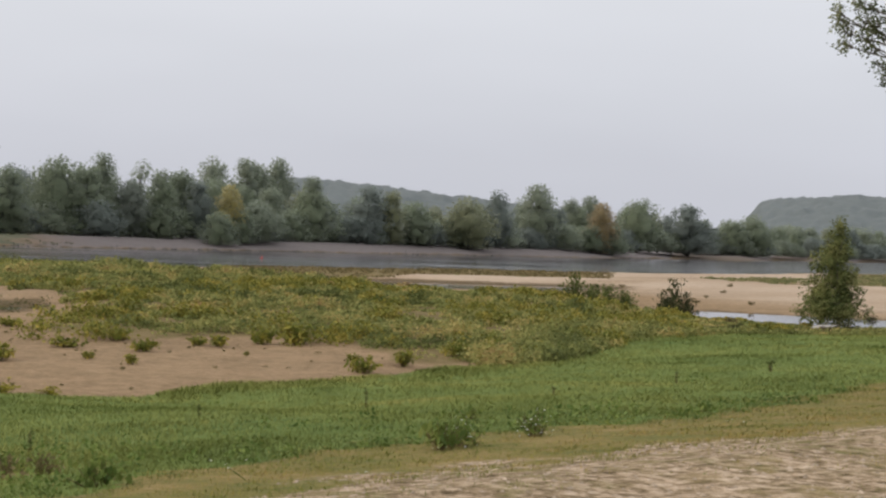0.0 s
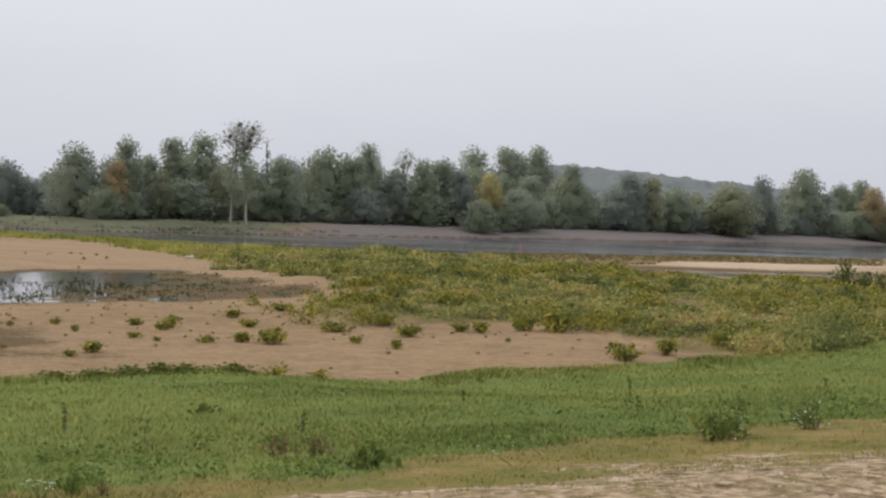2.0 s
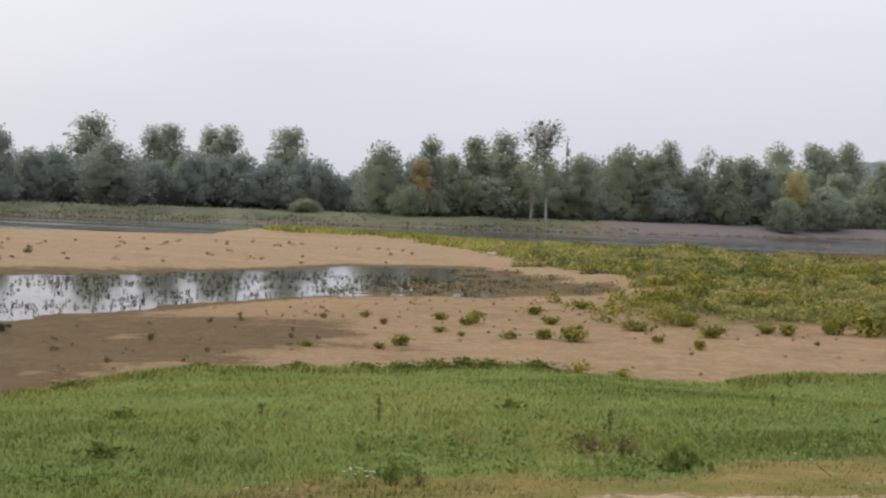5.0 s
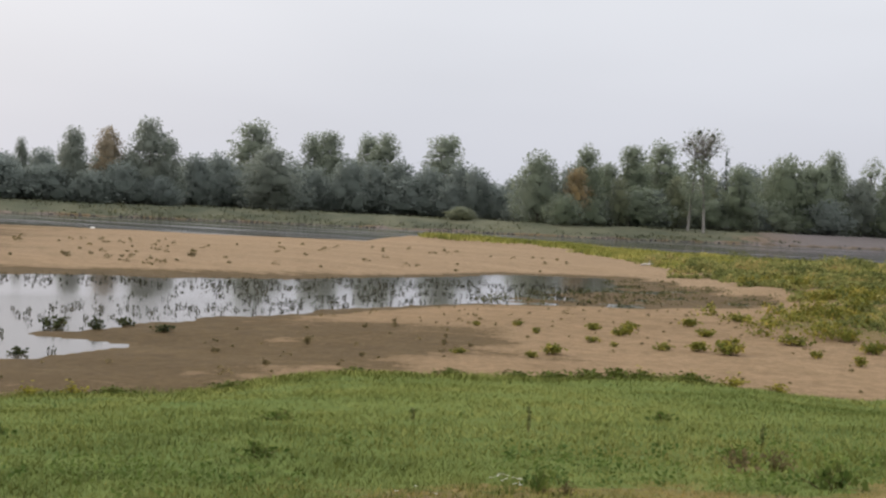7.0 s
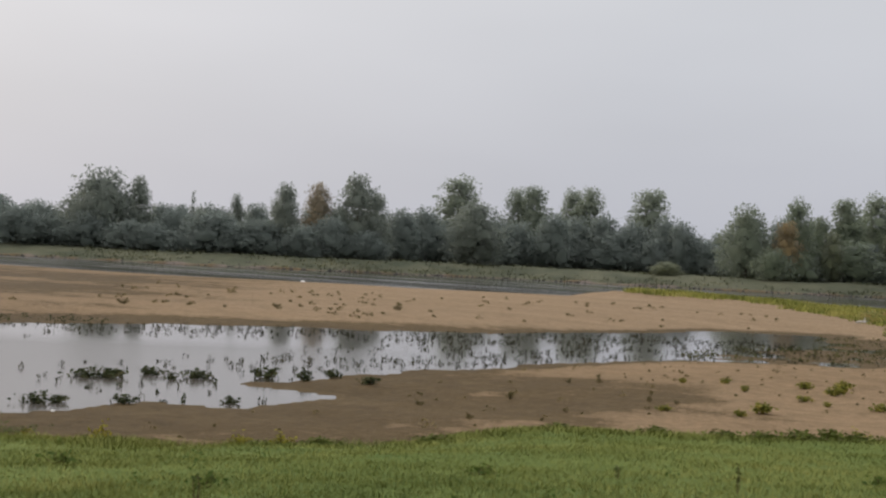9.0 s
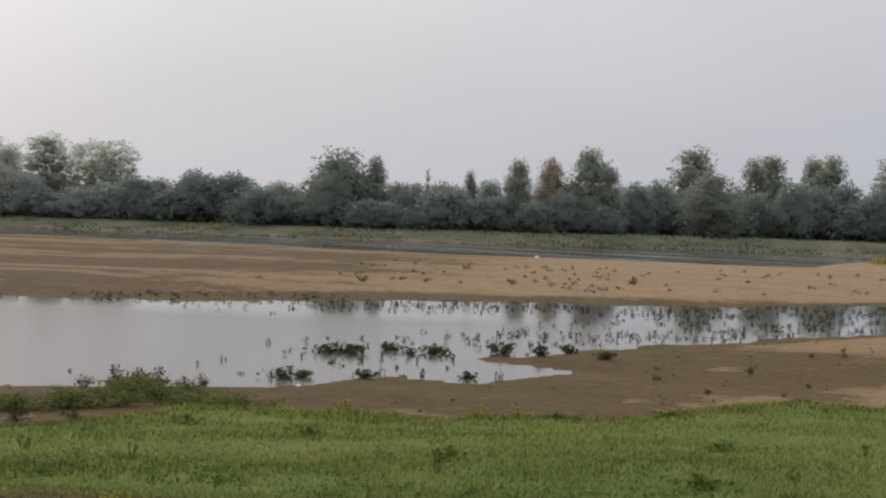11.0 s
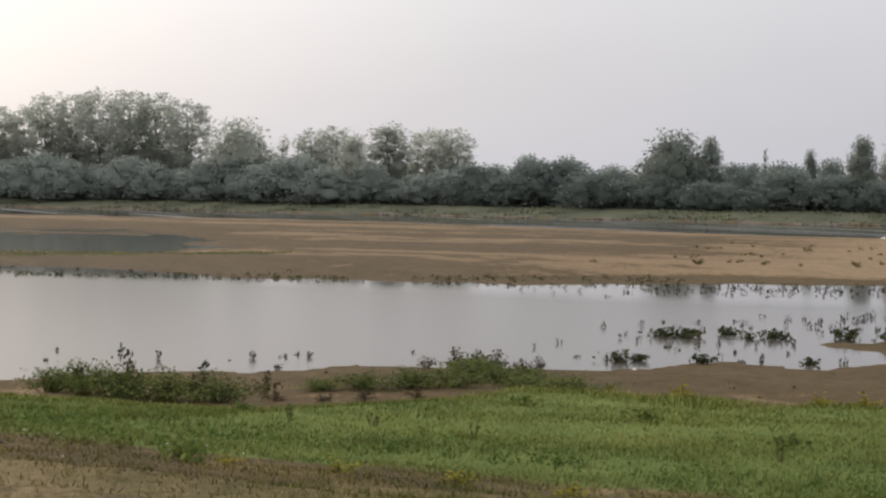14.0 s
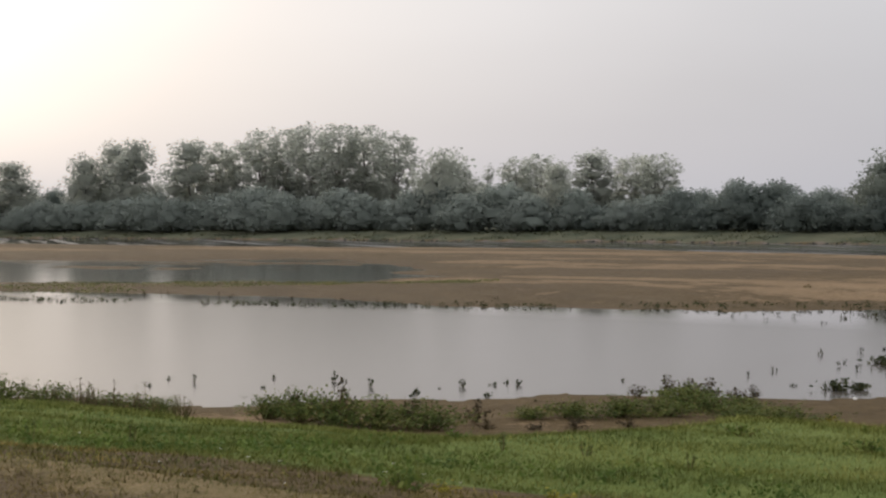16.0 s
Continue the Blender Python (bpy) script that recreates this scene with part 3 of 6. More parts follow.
def mesh_from(name, verts, faces, mat=None, smooth_faces=False, normals=None):
    """A mesh from arrays of corners; all faces have the same number of corners."""
    me = bpy.data.meshes.new(name)
    verts, faces = np.asarray(verts, np.float32), np.asarray(faces, np.int32)
    me.vertices.add(len(verts))
    me.vertices.foreach_set("co", verts.ravel())
    n, k = faces.shape
    me.loops.add(n * k)
    me.loops.foreach_set("vertex_index", faces.ravel())
    me.polygons.add(n)
    me.polygons.foreach_set("loop_start", np.arange(0, n * k, k, dtype=np.int32))
    me.polygons.foreach_set("loop_total", np.full(n, k, np.int32))
    if smooth_faces:
        me.polygons.foreach_set("use_smooth", np.ones(n, bool))
    me.update(calc_edges=True)
    if normals is not None:
        me.polygons.foreach_set("use_smooth", np.ones(n, bool))
        me.normals_split_custom_set_from_vertices(normals)
    if mat:
        me.materials.append(mat)
    return me


def build_ground():
    az = np.concatenate([np.linspace(-28, 98, 470), np.linspace(98, 332, 50)[1:-1]])
    r = np.concatenate([[0.001, 0.6, 2.0, 4.0], np.geomspace(6.0, 420.0, 330), np.geomspace(430, 4000, 14)])
    A, R = np.meshgrid(np.radians(az), r)
    x, y = -np.sin(A) * R, np.cos(A) * R
    z, turf, wet, track, dry, weedy, meadow = lay(x, y)
    verts = np.stack([x, y, z], -1).reshape(-1, 3)
    na, nr = len(az), len(r)
    i, j = np.meshgrid(np.arange(nr - 1), np.arange(na), indexing="ij")
    j2 = (j + 1) % na
    faces = np.stack([i * na + j, i * na + j2, (i + 1) * na + j2, (i + 1) * na + j], -1).reshape(-1, 4)[:, ::-1]
    verts = np.concatenate([verts, [[0, 0, 2.4]]])
    me = mesh_from("ground", verts, faces, M_GROUND, True)
    pale, shingle = tones(x, y)
    for name, chans in (("cover_a", (turf, wet, track, pale)), ("cover_b", (dry, weedy, meadow, shingle))):
        at = me.color_attributes.new(name, "FLOAT_COLOR", "POINT")
        data = np.ones((len(verts), 4), np.float32)
        for c, ch in enumerate(chans):
            data[:-1, c] = ch.ravel()
        at.data.foreach_set("color", data.ravel())
    ob = new("ground", me)
    return tagged(ob, "river bank of sand, wet mud, turf and trodden track", "ground", kind="structure")


build_ground()


def ground_z(x, y):
    return float(lay(np.array([x]), np.array([y]))[0][0])


def build_water(name, slices, mat, label):
    """Level water laid in strips along the bank: u, then the near and far edge."""
    verts = [(*xy(u, v), 0.0) for u, v0, v1 in slices for v in (v0, v1)]
    faces = [(2 * i, 2 * i + 2, 2 * i + 3, 2 * i + 1) for i in range(len(slices) - 1)]
    return tagged(new(name, mesh_from(name, verts, faces, mat)), label, "water", kind="structure")


build_water("water_pond", [(-400, 6, 57), (-42, 6, 57)], M_POND, "still shallow end of the pool mirroring the grey sky")
build_water("water_pool", [(-42, 6, 126), (44, 6, 126), (56, 6, 103), (90, 6, 102)], M_POND, "still shallow backwater pool mirroring the grey sky")
build_water("water_backwater", [(-400, 57, 126), (-42, 57, 126)], M_BACK, "shallow backwater beyond the sand bar mirroring the far trees")
build_water("water_river", [(-1800, 126, 320), (44, 126, 495), (56, 103, 496), (90, 102, 500), (2200, 102, 700)], M_RIVER, "wide slow dark river under an overcast sky")

# ---- plants: shared builders ----
RNG = np.random.default_rng(7)


def part(name, me, parent, label=""):
    ob = new(name, me)
    ob.parent = parent
    if label:
        ob["label"] = label
    return ob


def leaf_quads(centres, size, up=0.0, rng=RNG, aspect=1.6):
    """One small bent leaf card at each centre, turned at random."""
    n = len(centres)
    a = rng.normal(size=(n, 3))
    a[:, 2] += up
    a /= np.linalg.norm(a, axis=1)[:, None]
    b = np.cross(a, rng.normal(size=(n, 3)))
    b /= np.linalg.norm(b, axis=1)[:, None]
    s = (np.asarray(size) * rng.uniform(0.6, 1.35, n))[:, None]
    a, b = a * s * 0.5 * aspect, b * s * 0.5
    v = np.stack([centres - a, centres + b * 0.9 - a * 0.1, centres + a, centres - b * 0.9 - a * 0.1], 1)
    return v.reshape(-1, 3), np.arange(4 * n).reshape(-1, 4)


def leaf_tris(centres, size, rng, outward=None):
    """One pointed leaf spray at each centre, turned at random."""
    n = len(centres)
    a = rng.normal(size=(n, 3))
    a /= np.linalg.norm(a, axis=1)[:, None]
    b = np.cross(a, rng.normal(size=(n, 3)))
    b /= np.linalg.norm(b, axis=1)[:, None]
    s = (size * rng.uniform(0.6, 1.4, n))[:, None]
    if outward is not None:
        b *= np.where((np.cross(a, b) * outward).sum(1) < 0, -1.0, 1.0)[:, None]
    v = np.stack([centres + a * s * 0.75, centres - a * s * 0.45 + b * s * 0.55, centres - a * s * 0.45 - b * s * 0.55], 1)
    return v.reshape(-1, 3), np.arange(3 * n).reshape(-1, 3)


def tube(points, radii, sides=6):
    """A tapered limb along a line of points."""
    pts = np.asarray(points, float)
    verts, faces = [], []
    for i, (p, r) in enumerate(zip(pts, radii)):
        d = pts[min(i + 1, len(pts) - 1)] - pts[max(i - 1, 0)]
        d /= np.linalg.norm(d) + 1e-9
        s = np.cross(d, (0.31, 0.95, 0.05))
        s /= np.linalg.norm(s) + 1e-9
        q = np.cross(d, s)
        for k in range(sides):
            c = 2 * math.pi * k / sides
            verts.append(p + r * (math.cos(c) * s + math.sin(c) * q))
        if i:
            for k in range(sides):
                o, k2 = (i - 1) * sides, (k + 1) % sides
                faces.append((o + k, o + k2, o + sides + k2, o + sides + k))
    return np.array(verts), np.array(faces)


def soft_normals(outward, rng, wild=0.2):
    """Leaf normals that follow the form of the plant, three corners to a leaf."""
    o = outward + rng.normal(size=outward.shape) * wild
    o /= np.linalg.norm(o, axis=1)[:, None] + 1e-9
    return np.repeat(o, 3, 0)


def joined(pieces):
    vs, fs, o = [], [], 0
    for v, f in pieces:
        vs.append(v)
        fs.append(f + o)
        o += len(v)
    return np.concatenate(vs), np.concatenate(fs)


def limb(a, b, r0, r1, bend, rng, n=5, sides=5):
    a, b = np.asarray(a, float), np.asarray(b, float)
    t = np.linspace(0, 1, n)[:, None]
    off = rng.normal(size=(1, 3)) * bend
    pts = a + (b - a) * t + off * np.sin(t * math.pi) + np.array([0, 0, 1]) * bend * 0.6 * np.sin(t * math.pi)
    return tube(pts, np.linspace(r0, r1, n), sides)


def ball(sub):
    """Corners and faces of a unit icosphere."""
    bm = bmesh.new()
    bmesh.ops.create_icosphere(bm, subdivisions=sub, radius=1.0)
    v = np.array([q.co for q in bm.verts])
    f = np.array([[q.index for q in face.verts] for face in bm.faces])
    bm.free()
    return v, f


BALL = ball(1)


def inner_mass(lobes, fill, rng):
    """Dense inner foliage: uneven lumps inside the lobes of the crown."""
    out = []
    for lx, ly, lz, sx, sy, sz in lobes:
        v, f = BALL
        k = 1 + 0.3 * vnoise(v[:, 0] * 2.3 + lx * 7, v[:, 1] * 2.3 + v[:, 2] * 2.9 + lz * 5, 5) + rng.uniform(-0.2, 0.2, len(v))
        q = v * k[:, None] * fill * np.array([sx, sy, sz]) + (lx, ly, lz)
        q[:, 2] = np.maximum(q[:, 2], 0.2)
        out.append((q, f))
    return joined(out)


def crown_points(lobes, clumps, leaves, spread, rng, hollow=0.55):
    """Leaf centres: clumps round the outside of the lobes, leaves round each clump."""
    lobes = np.asarray(lobes, float)
    area = (lobes[:, 3] * lobes[:, 4] * lobes[:, 5]) ** (2 / 3)
    pick = rng.choice(len(lobes), clumps, p=area / area.sum())
    d = rng.normal(size=(clumps, 3))
    d /= np.linalg.norm(d, axis=1)[:, None]
    rad = hollow + (1.0 - hollow) * rng.random(clumps) ** 0.7
    c = lobes[pick, :3] + d * lobes[pick, 3:6] * rad[:, None]
    pts = np.repeat(c, leaves, 0) + np.clip(rng.normal(size=(clumps * leaves, 3)), -1.15, 1.15) * spread
    deep = (((pts[:, None, :] - lobes[None, :, :3]) / lobes[None, :, 3:6]) ** 2).sum(-1).min(1)
    return pts[(pts[:, 2] > 0.15) & (deep > 0.42 * hollow)]


def make_tree(name, lobes, height, mat, bark, clumps=420, leaves=9, leaf=0.24, spread=0.45, trunk_r=0.28, seed=1, stems=1, label="", hollow=0.5, wide=0.0, fill=0.46, limbs=4):
    """A tree at the origin: tapered trunk with limbs, and a crown of many small leaves round dense inner foliage."""
    rng = np.random.default_rng(seed)
    tree = tagged(new(name), label, "tree")
    wood = []
    for s in range(stems):
        ox = rng.uniform(-0.8, 0.8) * (stems > 1)
        top = np.array([ox + rng.uniform(-0.5, 0.5), rng.uniform(-0.5, 0.5), height * 0.86])
        t = np.linspace(0, 1, 6)[:, None]
        axis = np.array([ox, 0, -0.3]) * (1 - t) + top * t + 0.25 * np.sin(t * 5 + s) * np.array([1, 0.6, 0])
        wood.append(tube(axis, np.linspace(trunk_r, trunk_r * 0.15, 6), 6))
        for lx, ly, lz, sx, sy, sz in lobes[:limbs]:
            k = min(max((lz - sz * 0.7) / height, 0.12), 0.8)
            base = np.array([ox, 0, 0]) * (1 - k) + top * k
            wood.append(limb(base, (lx, ly, lz + sz * 0.3), trunk_r * 0.42, 0.03, 0.3, rng, 4, 4))
    pts = crown_points(lobes, clumps, leaves, spread, rng, hollow)
    size = np.ones(3)
    size[2] = (height - 0.1) / np.percentile(pts[:, 2], 99)
    size[:2] = wide * 0.5 / np.percentile(np.hypot(pts[:, 0], pts[:, 1]), 92) if wide else 1.0
    v, f = joined(wood)
    part("trunk", mesh_from(name + "_trunk", v * np.minimum(size, 1), f, bark, True), tree)
    ctr = np.array([[lx, ly, lz] for lx, ly, lz, sx, sy, sz in lobes])
    near = ctr[np.argmin(((pts[:, None, :] - ctr[None]) ** 2).sum(-1), 1)]
    away = pts - near
    away /= np.linalg.norm(away, axis=1)[:, None] + 1e-9
    whole = pts - np.array([0, 0, height * 0.45])
    whole /= np.linalg.norm(whole, axis=1)[:, None] + 1e-9
    away = (away * 0.36 + whole * 0.6) * np.array([1, 1, 0.5]) + np.array([0, 0, 0.06]) if height > 6 else away * 0.3 + whole * 0.25 + np.array([0, 0, 0.5])
    v, f = leaf_tris(pts * size, leaf, rng, away)
    nn = soft_normals(away, rng, 0.16)
    if fill:
        cv, cf = inner_mass(lobes, fill, rng)
        cn = cv * (1, 1, 0.6) - np.array([0, 0, height * 0.22])
        cn = cn / np.linalg.norm(cn, axis=1)[:, None] * np.array([1, 1, 0.5]) + rng.normal(size=cn.shape) * 0.2
        nn = np.concatenate([nn, cn / np.linalg.norm(cn, axis=1)[:, None]])
        v, f = joined([(v, f), (cv * size, cf)])
    part("crown", mesh_from(name + "_crown", v, f, mat, normals=nn), tree)
    return tree


def round_lobes(h, w, n, low, rng, dome=False):
    """Lobes of a broad crown between low*h and h, three to a storey, fullest in the middle or at the ground."""
    out = []
    levels = max(n // 3, 2)
    for i in range(levels * 3 + 1):
        k = min(i // 3 / (levels - 0.5) + rng.uniform(0, 0.6) / levels, 1.0) if i < levels * 3 else 1.0
        prof = math.sqrt(max(1 - (0.93 * k) ** 2, 0.05)) if dome else min(0.8 + 0.6 * k, 1.0) * math.sqrt(max(1 - (max(k - 0.3, 0) / 0.74) ** 2, 0.06))
        a = i * 2.094 + (i // 3) * 1.1 + rng.uniform(-0.4, 0.4)
        s = w * 0.5 * rng.uniform(0.42, 0.64) * (0.55 + 0.45 * prof)
        off = max(w * 0.5 * prof - s, 0) * rng.uniform(0.75, 1.0)
        z = h * low + (h * (1 - low) - 1.7 * s) * k + s * 0.7
        out.append((math.cos(a) * off, math.sin(a) * off, z, s, s, s * rng.uniform(0.95, 1.35)))
    return out


def tower_lobes(h, w, n, low, rng, tip=0.45):
    """Lobes of an upright poplar, domed or drawn out to a narrow tip, two to a storey."""
    out = []
    levels = n // 2
    for i in range(levels * 2):
        k = min((i // 2 + rng.uniform(0.0, 0.8)) / (levels - 0.4), 1.0)
        prof = min(0.7 + 1.2 * k, 1.0) * (1 - (1 - tip) * max((k - 0.4) / 0.6, 0) ** 1.6)
        a = i * 3.14 + (i // 2) * 1.2 + rng.uniform(-0.5, 0.5)
        s = w * 0.5 * rng.uniform(0.46, 0.70) * (0.5 + 0.5 * prof)
        off = max(w * 0.5 * prof - s, 0) * rng.uniform(0.6, 1.0)
        z = h * low + (h * (1 - low) - 2.2 * s) * k + s
        out.append((math.cos(a) * off, math.sin(a) * off, z, s, s, s * rng.uniform(1.3, 1.9)))
    return out


SIZES = {"R": (14, 9), "RW": (10, 10), "D": (13, 10), "P": (17, 5.6), "PG": (20, 6.6), "A": (15, 7), "S": (7, 7.5), "C": (11, 5)}


def prototypes():
    r = np.random.default_rng(11)
    p = {}
    p["R"] = [make_tree("tree", round_lobes(14, 9, 15, 0.0, r), 14, L_MID, M_BARK, 700, 9, leaf=0.31, spread=0.45, seed=s, wide=9, label="leafy green broadleaf tree on the far river bank") for s in (1, 2, 3, 24)]
    p["RW"] = [make_tree("tree", round_lobes(10, 10, 15, 0.0, r), 10, L_MID, M_BARK, 700, 9, leaf=0.31, spread=0.45, seed=s, wide=10, label="broad leafy green tree on the far river bank") for s in (16, 17, 18)]
    p["D"] = [make_tree("tree", round_lobes(13, 10, 16, 0.0, r), 13, L_DARK_HAZE, M_BARK, 740, 9, leaf=0.31, spread=0.45, seed=s, wide=10, label="dense dark green broadleaf tree on the far river bank") for s in (4, 5)]
    p["P"] = [make_tree("poplar", tower_lobes(17, 5.6, 16, 0.03, r, 0.42), 17, L_MID, M_BARK, 640, 9, leaf=0.28, spread=0.42, seed=s, wide=5.6, label="tall upright poplar with ragged green crown") for s in (6, 7, 19)]
    # pale bark here stands in for haze over the trunks
    p["PG"] = [make_tree("poplar", tower_lobes(20, 6.6, 22, 0.22, r, 0.66), 20, L_GREY_HAZE, M_PALEBARK, 560, 13, leaf=0.30, spread=0.36, seed=s, wide=6.6, stems=2, fill=0, hollow=0.35, limbs=14, label="tall thin-leaved grey-green poplar with sky showing through") for s in (8, 9, 20)]
    p["A"] = [make_tree("tree", round_lobes(15, 7, 11, 0.2, r), 15, L_GREY_HAZE, M_BARK, 230, 9, leaf=0.24, spread=0.36, seed=10, wide=7, fill=0.35, hollow=0.45, limbs=11, label="airy grey-green tree with thin open crown")]
    p["S"] = [make_tree("bush", round_lobes(7, 7.5, 12, 0.0, r, True), 7, L_DARK_HAZE, M_BARK, 560, 9, leaf=0.25, spread=0.42, trunk_r=0.14, seed=s, wide=7.5, limbs=3, label="dense dark green bush along the far bank") for s in (12, 13, 14)]
    p["C"] = [make_tree("conifer", [(0, 0, 10 - i * 1.25, 0.35 + i * 0.27, 0.35 + i * 0.27, 0.8) for i in range(8)], 11, L_DARK_HAZE, M_BARK, 260, 8, leaf=0.22, spread=0.2, trunk_r=0.15, seed=15, hollow=0.5, label="small pointed dark conifer among the bank trees")]
    return p


PROTO = prototypes()
USED = set()


def plant(kind, i, x, y, height, width, mat=None, turn=0.0, sink=0.05, label="", group="trees on the far bank"):
    """Put a tree of this kind at x, y with the given height and crown width."""
    if kind == "R" and height / width < 1.25:
        kind = "RW"
    base = PROTO[kind][i % len(PROTO[kind])]
    h0, w0 = SIZES[kind]
    m = pose(x, y, ground_z(x, y) - sink, 0, 0, turn) @ Matrix.Diagonal((width / w0, width / w0, height / h0, 1))
    if base.name in USED:
        ob = copy_thing(base, m @ Matrix.Diagonal((1 / base.scale[0], 1 / base.scale[1], 1 / base.scale[2], 1)))
    else:
        USED.add(base.name)
        base.matrix_basis = m
        ob = base
    ob["group"] = group
    if label:
        ob["label"] = label
    if mat:
        for c in ob.children:
            if c.name.startswith("crown"):
                c.material_slots[0].link = "OBJECT"
                c.material_slots[0].material = mat
    return ob


def shore_r(az):
    """Distance to the far waterline along a bearing."""
    r = np.linspace(120, 900, 1600)
    b = bearing(az)
    u, v = uv(b.x * r, b.y * r)
    return float(r[np.argmax(v > far_v(u))])


def stand(rows_, kind, back, mat=None, label="", fat=1.05):
    """Trees given by bearing, elevation of the top and angular width, behind the far shore."""
    for i, (az, el, wide) in enumerate(rows_):
        r = shore_r(az) + back + (i * 37 % 11) - 5
        b = bearing(az)
        x, y = b.x * r, b.y * r
        top = 4.0 + r * math.tan(radians(el))
        # leaf colour by bearing: more painted haze towards the sun
        leaf = (L_SUN_HAZE if az > 60 else L_SLATE_HAZE) if az > 27 and mat is None or az > 60 and mat is L_GREY_HAZE else mat
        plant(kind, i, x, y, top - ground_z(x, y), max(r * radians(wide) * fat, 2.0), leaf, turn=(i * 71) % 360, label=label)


stand([(-12.9, 1.32, 1.9), (-12.1, 1.13, 1.6), (-8.2, 1.83, 2.0), (1.1, 1.45, 1.9), (5.4, 1.81, 2.15), (10.9, 2.36, 1.9), (11.7, 2.33, 1.4), (14.7, 2.42, 1.9),
       (15.9, 2.68, 2.4), (17.7, 2.19, 1.7), (23.1, 2.13, 1.2), (24.0, 2.81, 1.4), (42.3, 3.03, 2.15), (41.5, 2.36, 1.4), (45.3, 2.51, 1.4), (52.7, 2.72, 3.1),
       (51.3, 2.48, 1.2), (66.2, 2.43, 1.7), (71.0, 2.96, 3.2), (85.8, 2.7, 1.8), (12.9, 1.9, 1.6), (22.0, 1.9, 1.6), (91.0, 2.4, 2.2)], "R", 26)
stand([(-10.3, 1.68, 2.15), (-2.3, 1.99, 1.5), (3.1, 2.04, 2.0), (37.2, 2.16, 2.6), (10.2, 2.0, 1.5)], "D", 24)
stand([(-6.2, 1.93, 1.34), (-5.4, 1.78, 1.2), (6.9, 3.0, 1.5), (9.6, 2.89, 1.7), (7.7, 2.7, 1.6), (-14.5, 1.0, 2.0), (-17, 1.0, 2.2), (-19.5, 1.0, 2.2)], "R", 70, L_GREY_HAZE, "grey-green broadleaf tree behind the river bank")
stand([(7.7, 1.25, 2.1), (26.0, 2.45, 2.3)], "R", 20, L_GREY_HAZE, "grey-green willow at the water's edge, paled by haze in its colour")
stand([(-1.1, 1.69, 2.4), (2.1, 1.88, 1.2), (20.2, 1.7, 1.3), (22.6, 1.6, 1.0)], "R", 22, L_OLIVE, "olive green tree turning yellow at the river bank")
stand([(8.9, 1.86, 1.34)], "R", 19, L_YELLOW, "tree with bright yellow autumn leaves")
stand([(-6.7, 1.66, 1.34), (24.4, 1.9, 1.3)], "R", 18, L_ORANGE, "tree with orange autumn leaves")
stand([(9.3, 0.75, 1.6), (8.4, 0.85, 1.5), (-6.3, 0.7, 1.6), (-7.2, 0.75, 1.4), (24.9, 0.8, 1.7), (23.8, 0.7, 1.6)], "S", 13, L_MID, "green bush along the far bank")
stand([(43.9, 2.59, 1.5)], "R", 30, L_BROWN, "tree with reddish brown autumn leaves")
stand([(5.5, 2.35, 0.9), (14.1, 2.91, 1.05), (20.9, 3.08, 1.34), (22.1, 2.87, 1.24), (47.3, 1.99, 0.5), (64.7, 2.86, 1.8), (81.6, 3.34, 1.8), (83.8, 3.3, 1.6), (84.6, 3.2, 1.4), (88.6, 2.38, 1.6)], "P", 32, fat=1.3)
stand([(30.0, 2.98, 1.6), (32.5, 2.93, 1.2), (33.2, 2.85, 1.1), (34.8, 2.9, 1.2), (35.5, 2.8, 1.1), (38.0, 3.15, 1.7), (8.2, 2.95, 1.3)], "P", 70, L_GREY_HAZE, fat=1.25)
stand([(62.0, 2.74, 1.4), (63.0, 2.68, 1.4), (67.0, 2.75, 1.3), (68.0, 2.6, 1.1), (73.0, 3.6, 1.5), (74.2, 3.95, 1.6), (75.4, 4.0, 1.6), (76.6, 3.95, 1.6),
       (77.6, 3.75, 1.3), (78.6, 3.8, 1.3), (79.7, 3.2, 1.1), (80.4, 3.24, 1.1)], "PG", 45, fat=1.4)
stand([(-4.0, 2.33, 1.9)], "R", 34, L_GREY_HAZE, "rounded grey-green tree rising above the bank trees")
stand([(12.5, 2.71, 1.34), (69.1, 2.36, 0.8)], "A", 40)
stand([(18.3, 2.6, 1.2), (49.1, 1.81, 1.2)], "C", 34)
stand([(28.6, 1.69, 1.7), (29.3, 1.83, 2.1), (31.9, 1.87, 2.1), (34.0, 1.83, 2.1), (35.5, 1.42, 1.9), (39.4, 1.78, 2.1), (40.3, 1.72, 1.9), (46.5, 1.61, 1.7), (48.5, 1.5, 1.9),
       (50.3, 1.44, 1.9), (55.2, 1.31, 1.7), (57.0, 1.45, 1.7), (58.8, 1.69, 1.7), (60.2, 1.29, 1.7), (87.0, 1.37, 1.4), (30.6, 1.6, 1.9), (33, 1.7, 1.9), (36.4, 1.5, 1.8)], "S", 45, L_DARK_HAZE, "tall dense dark green thicket behind the bank")


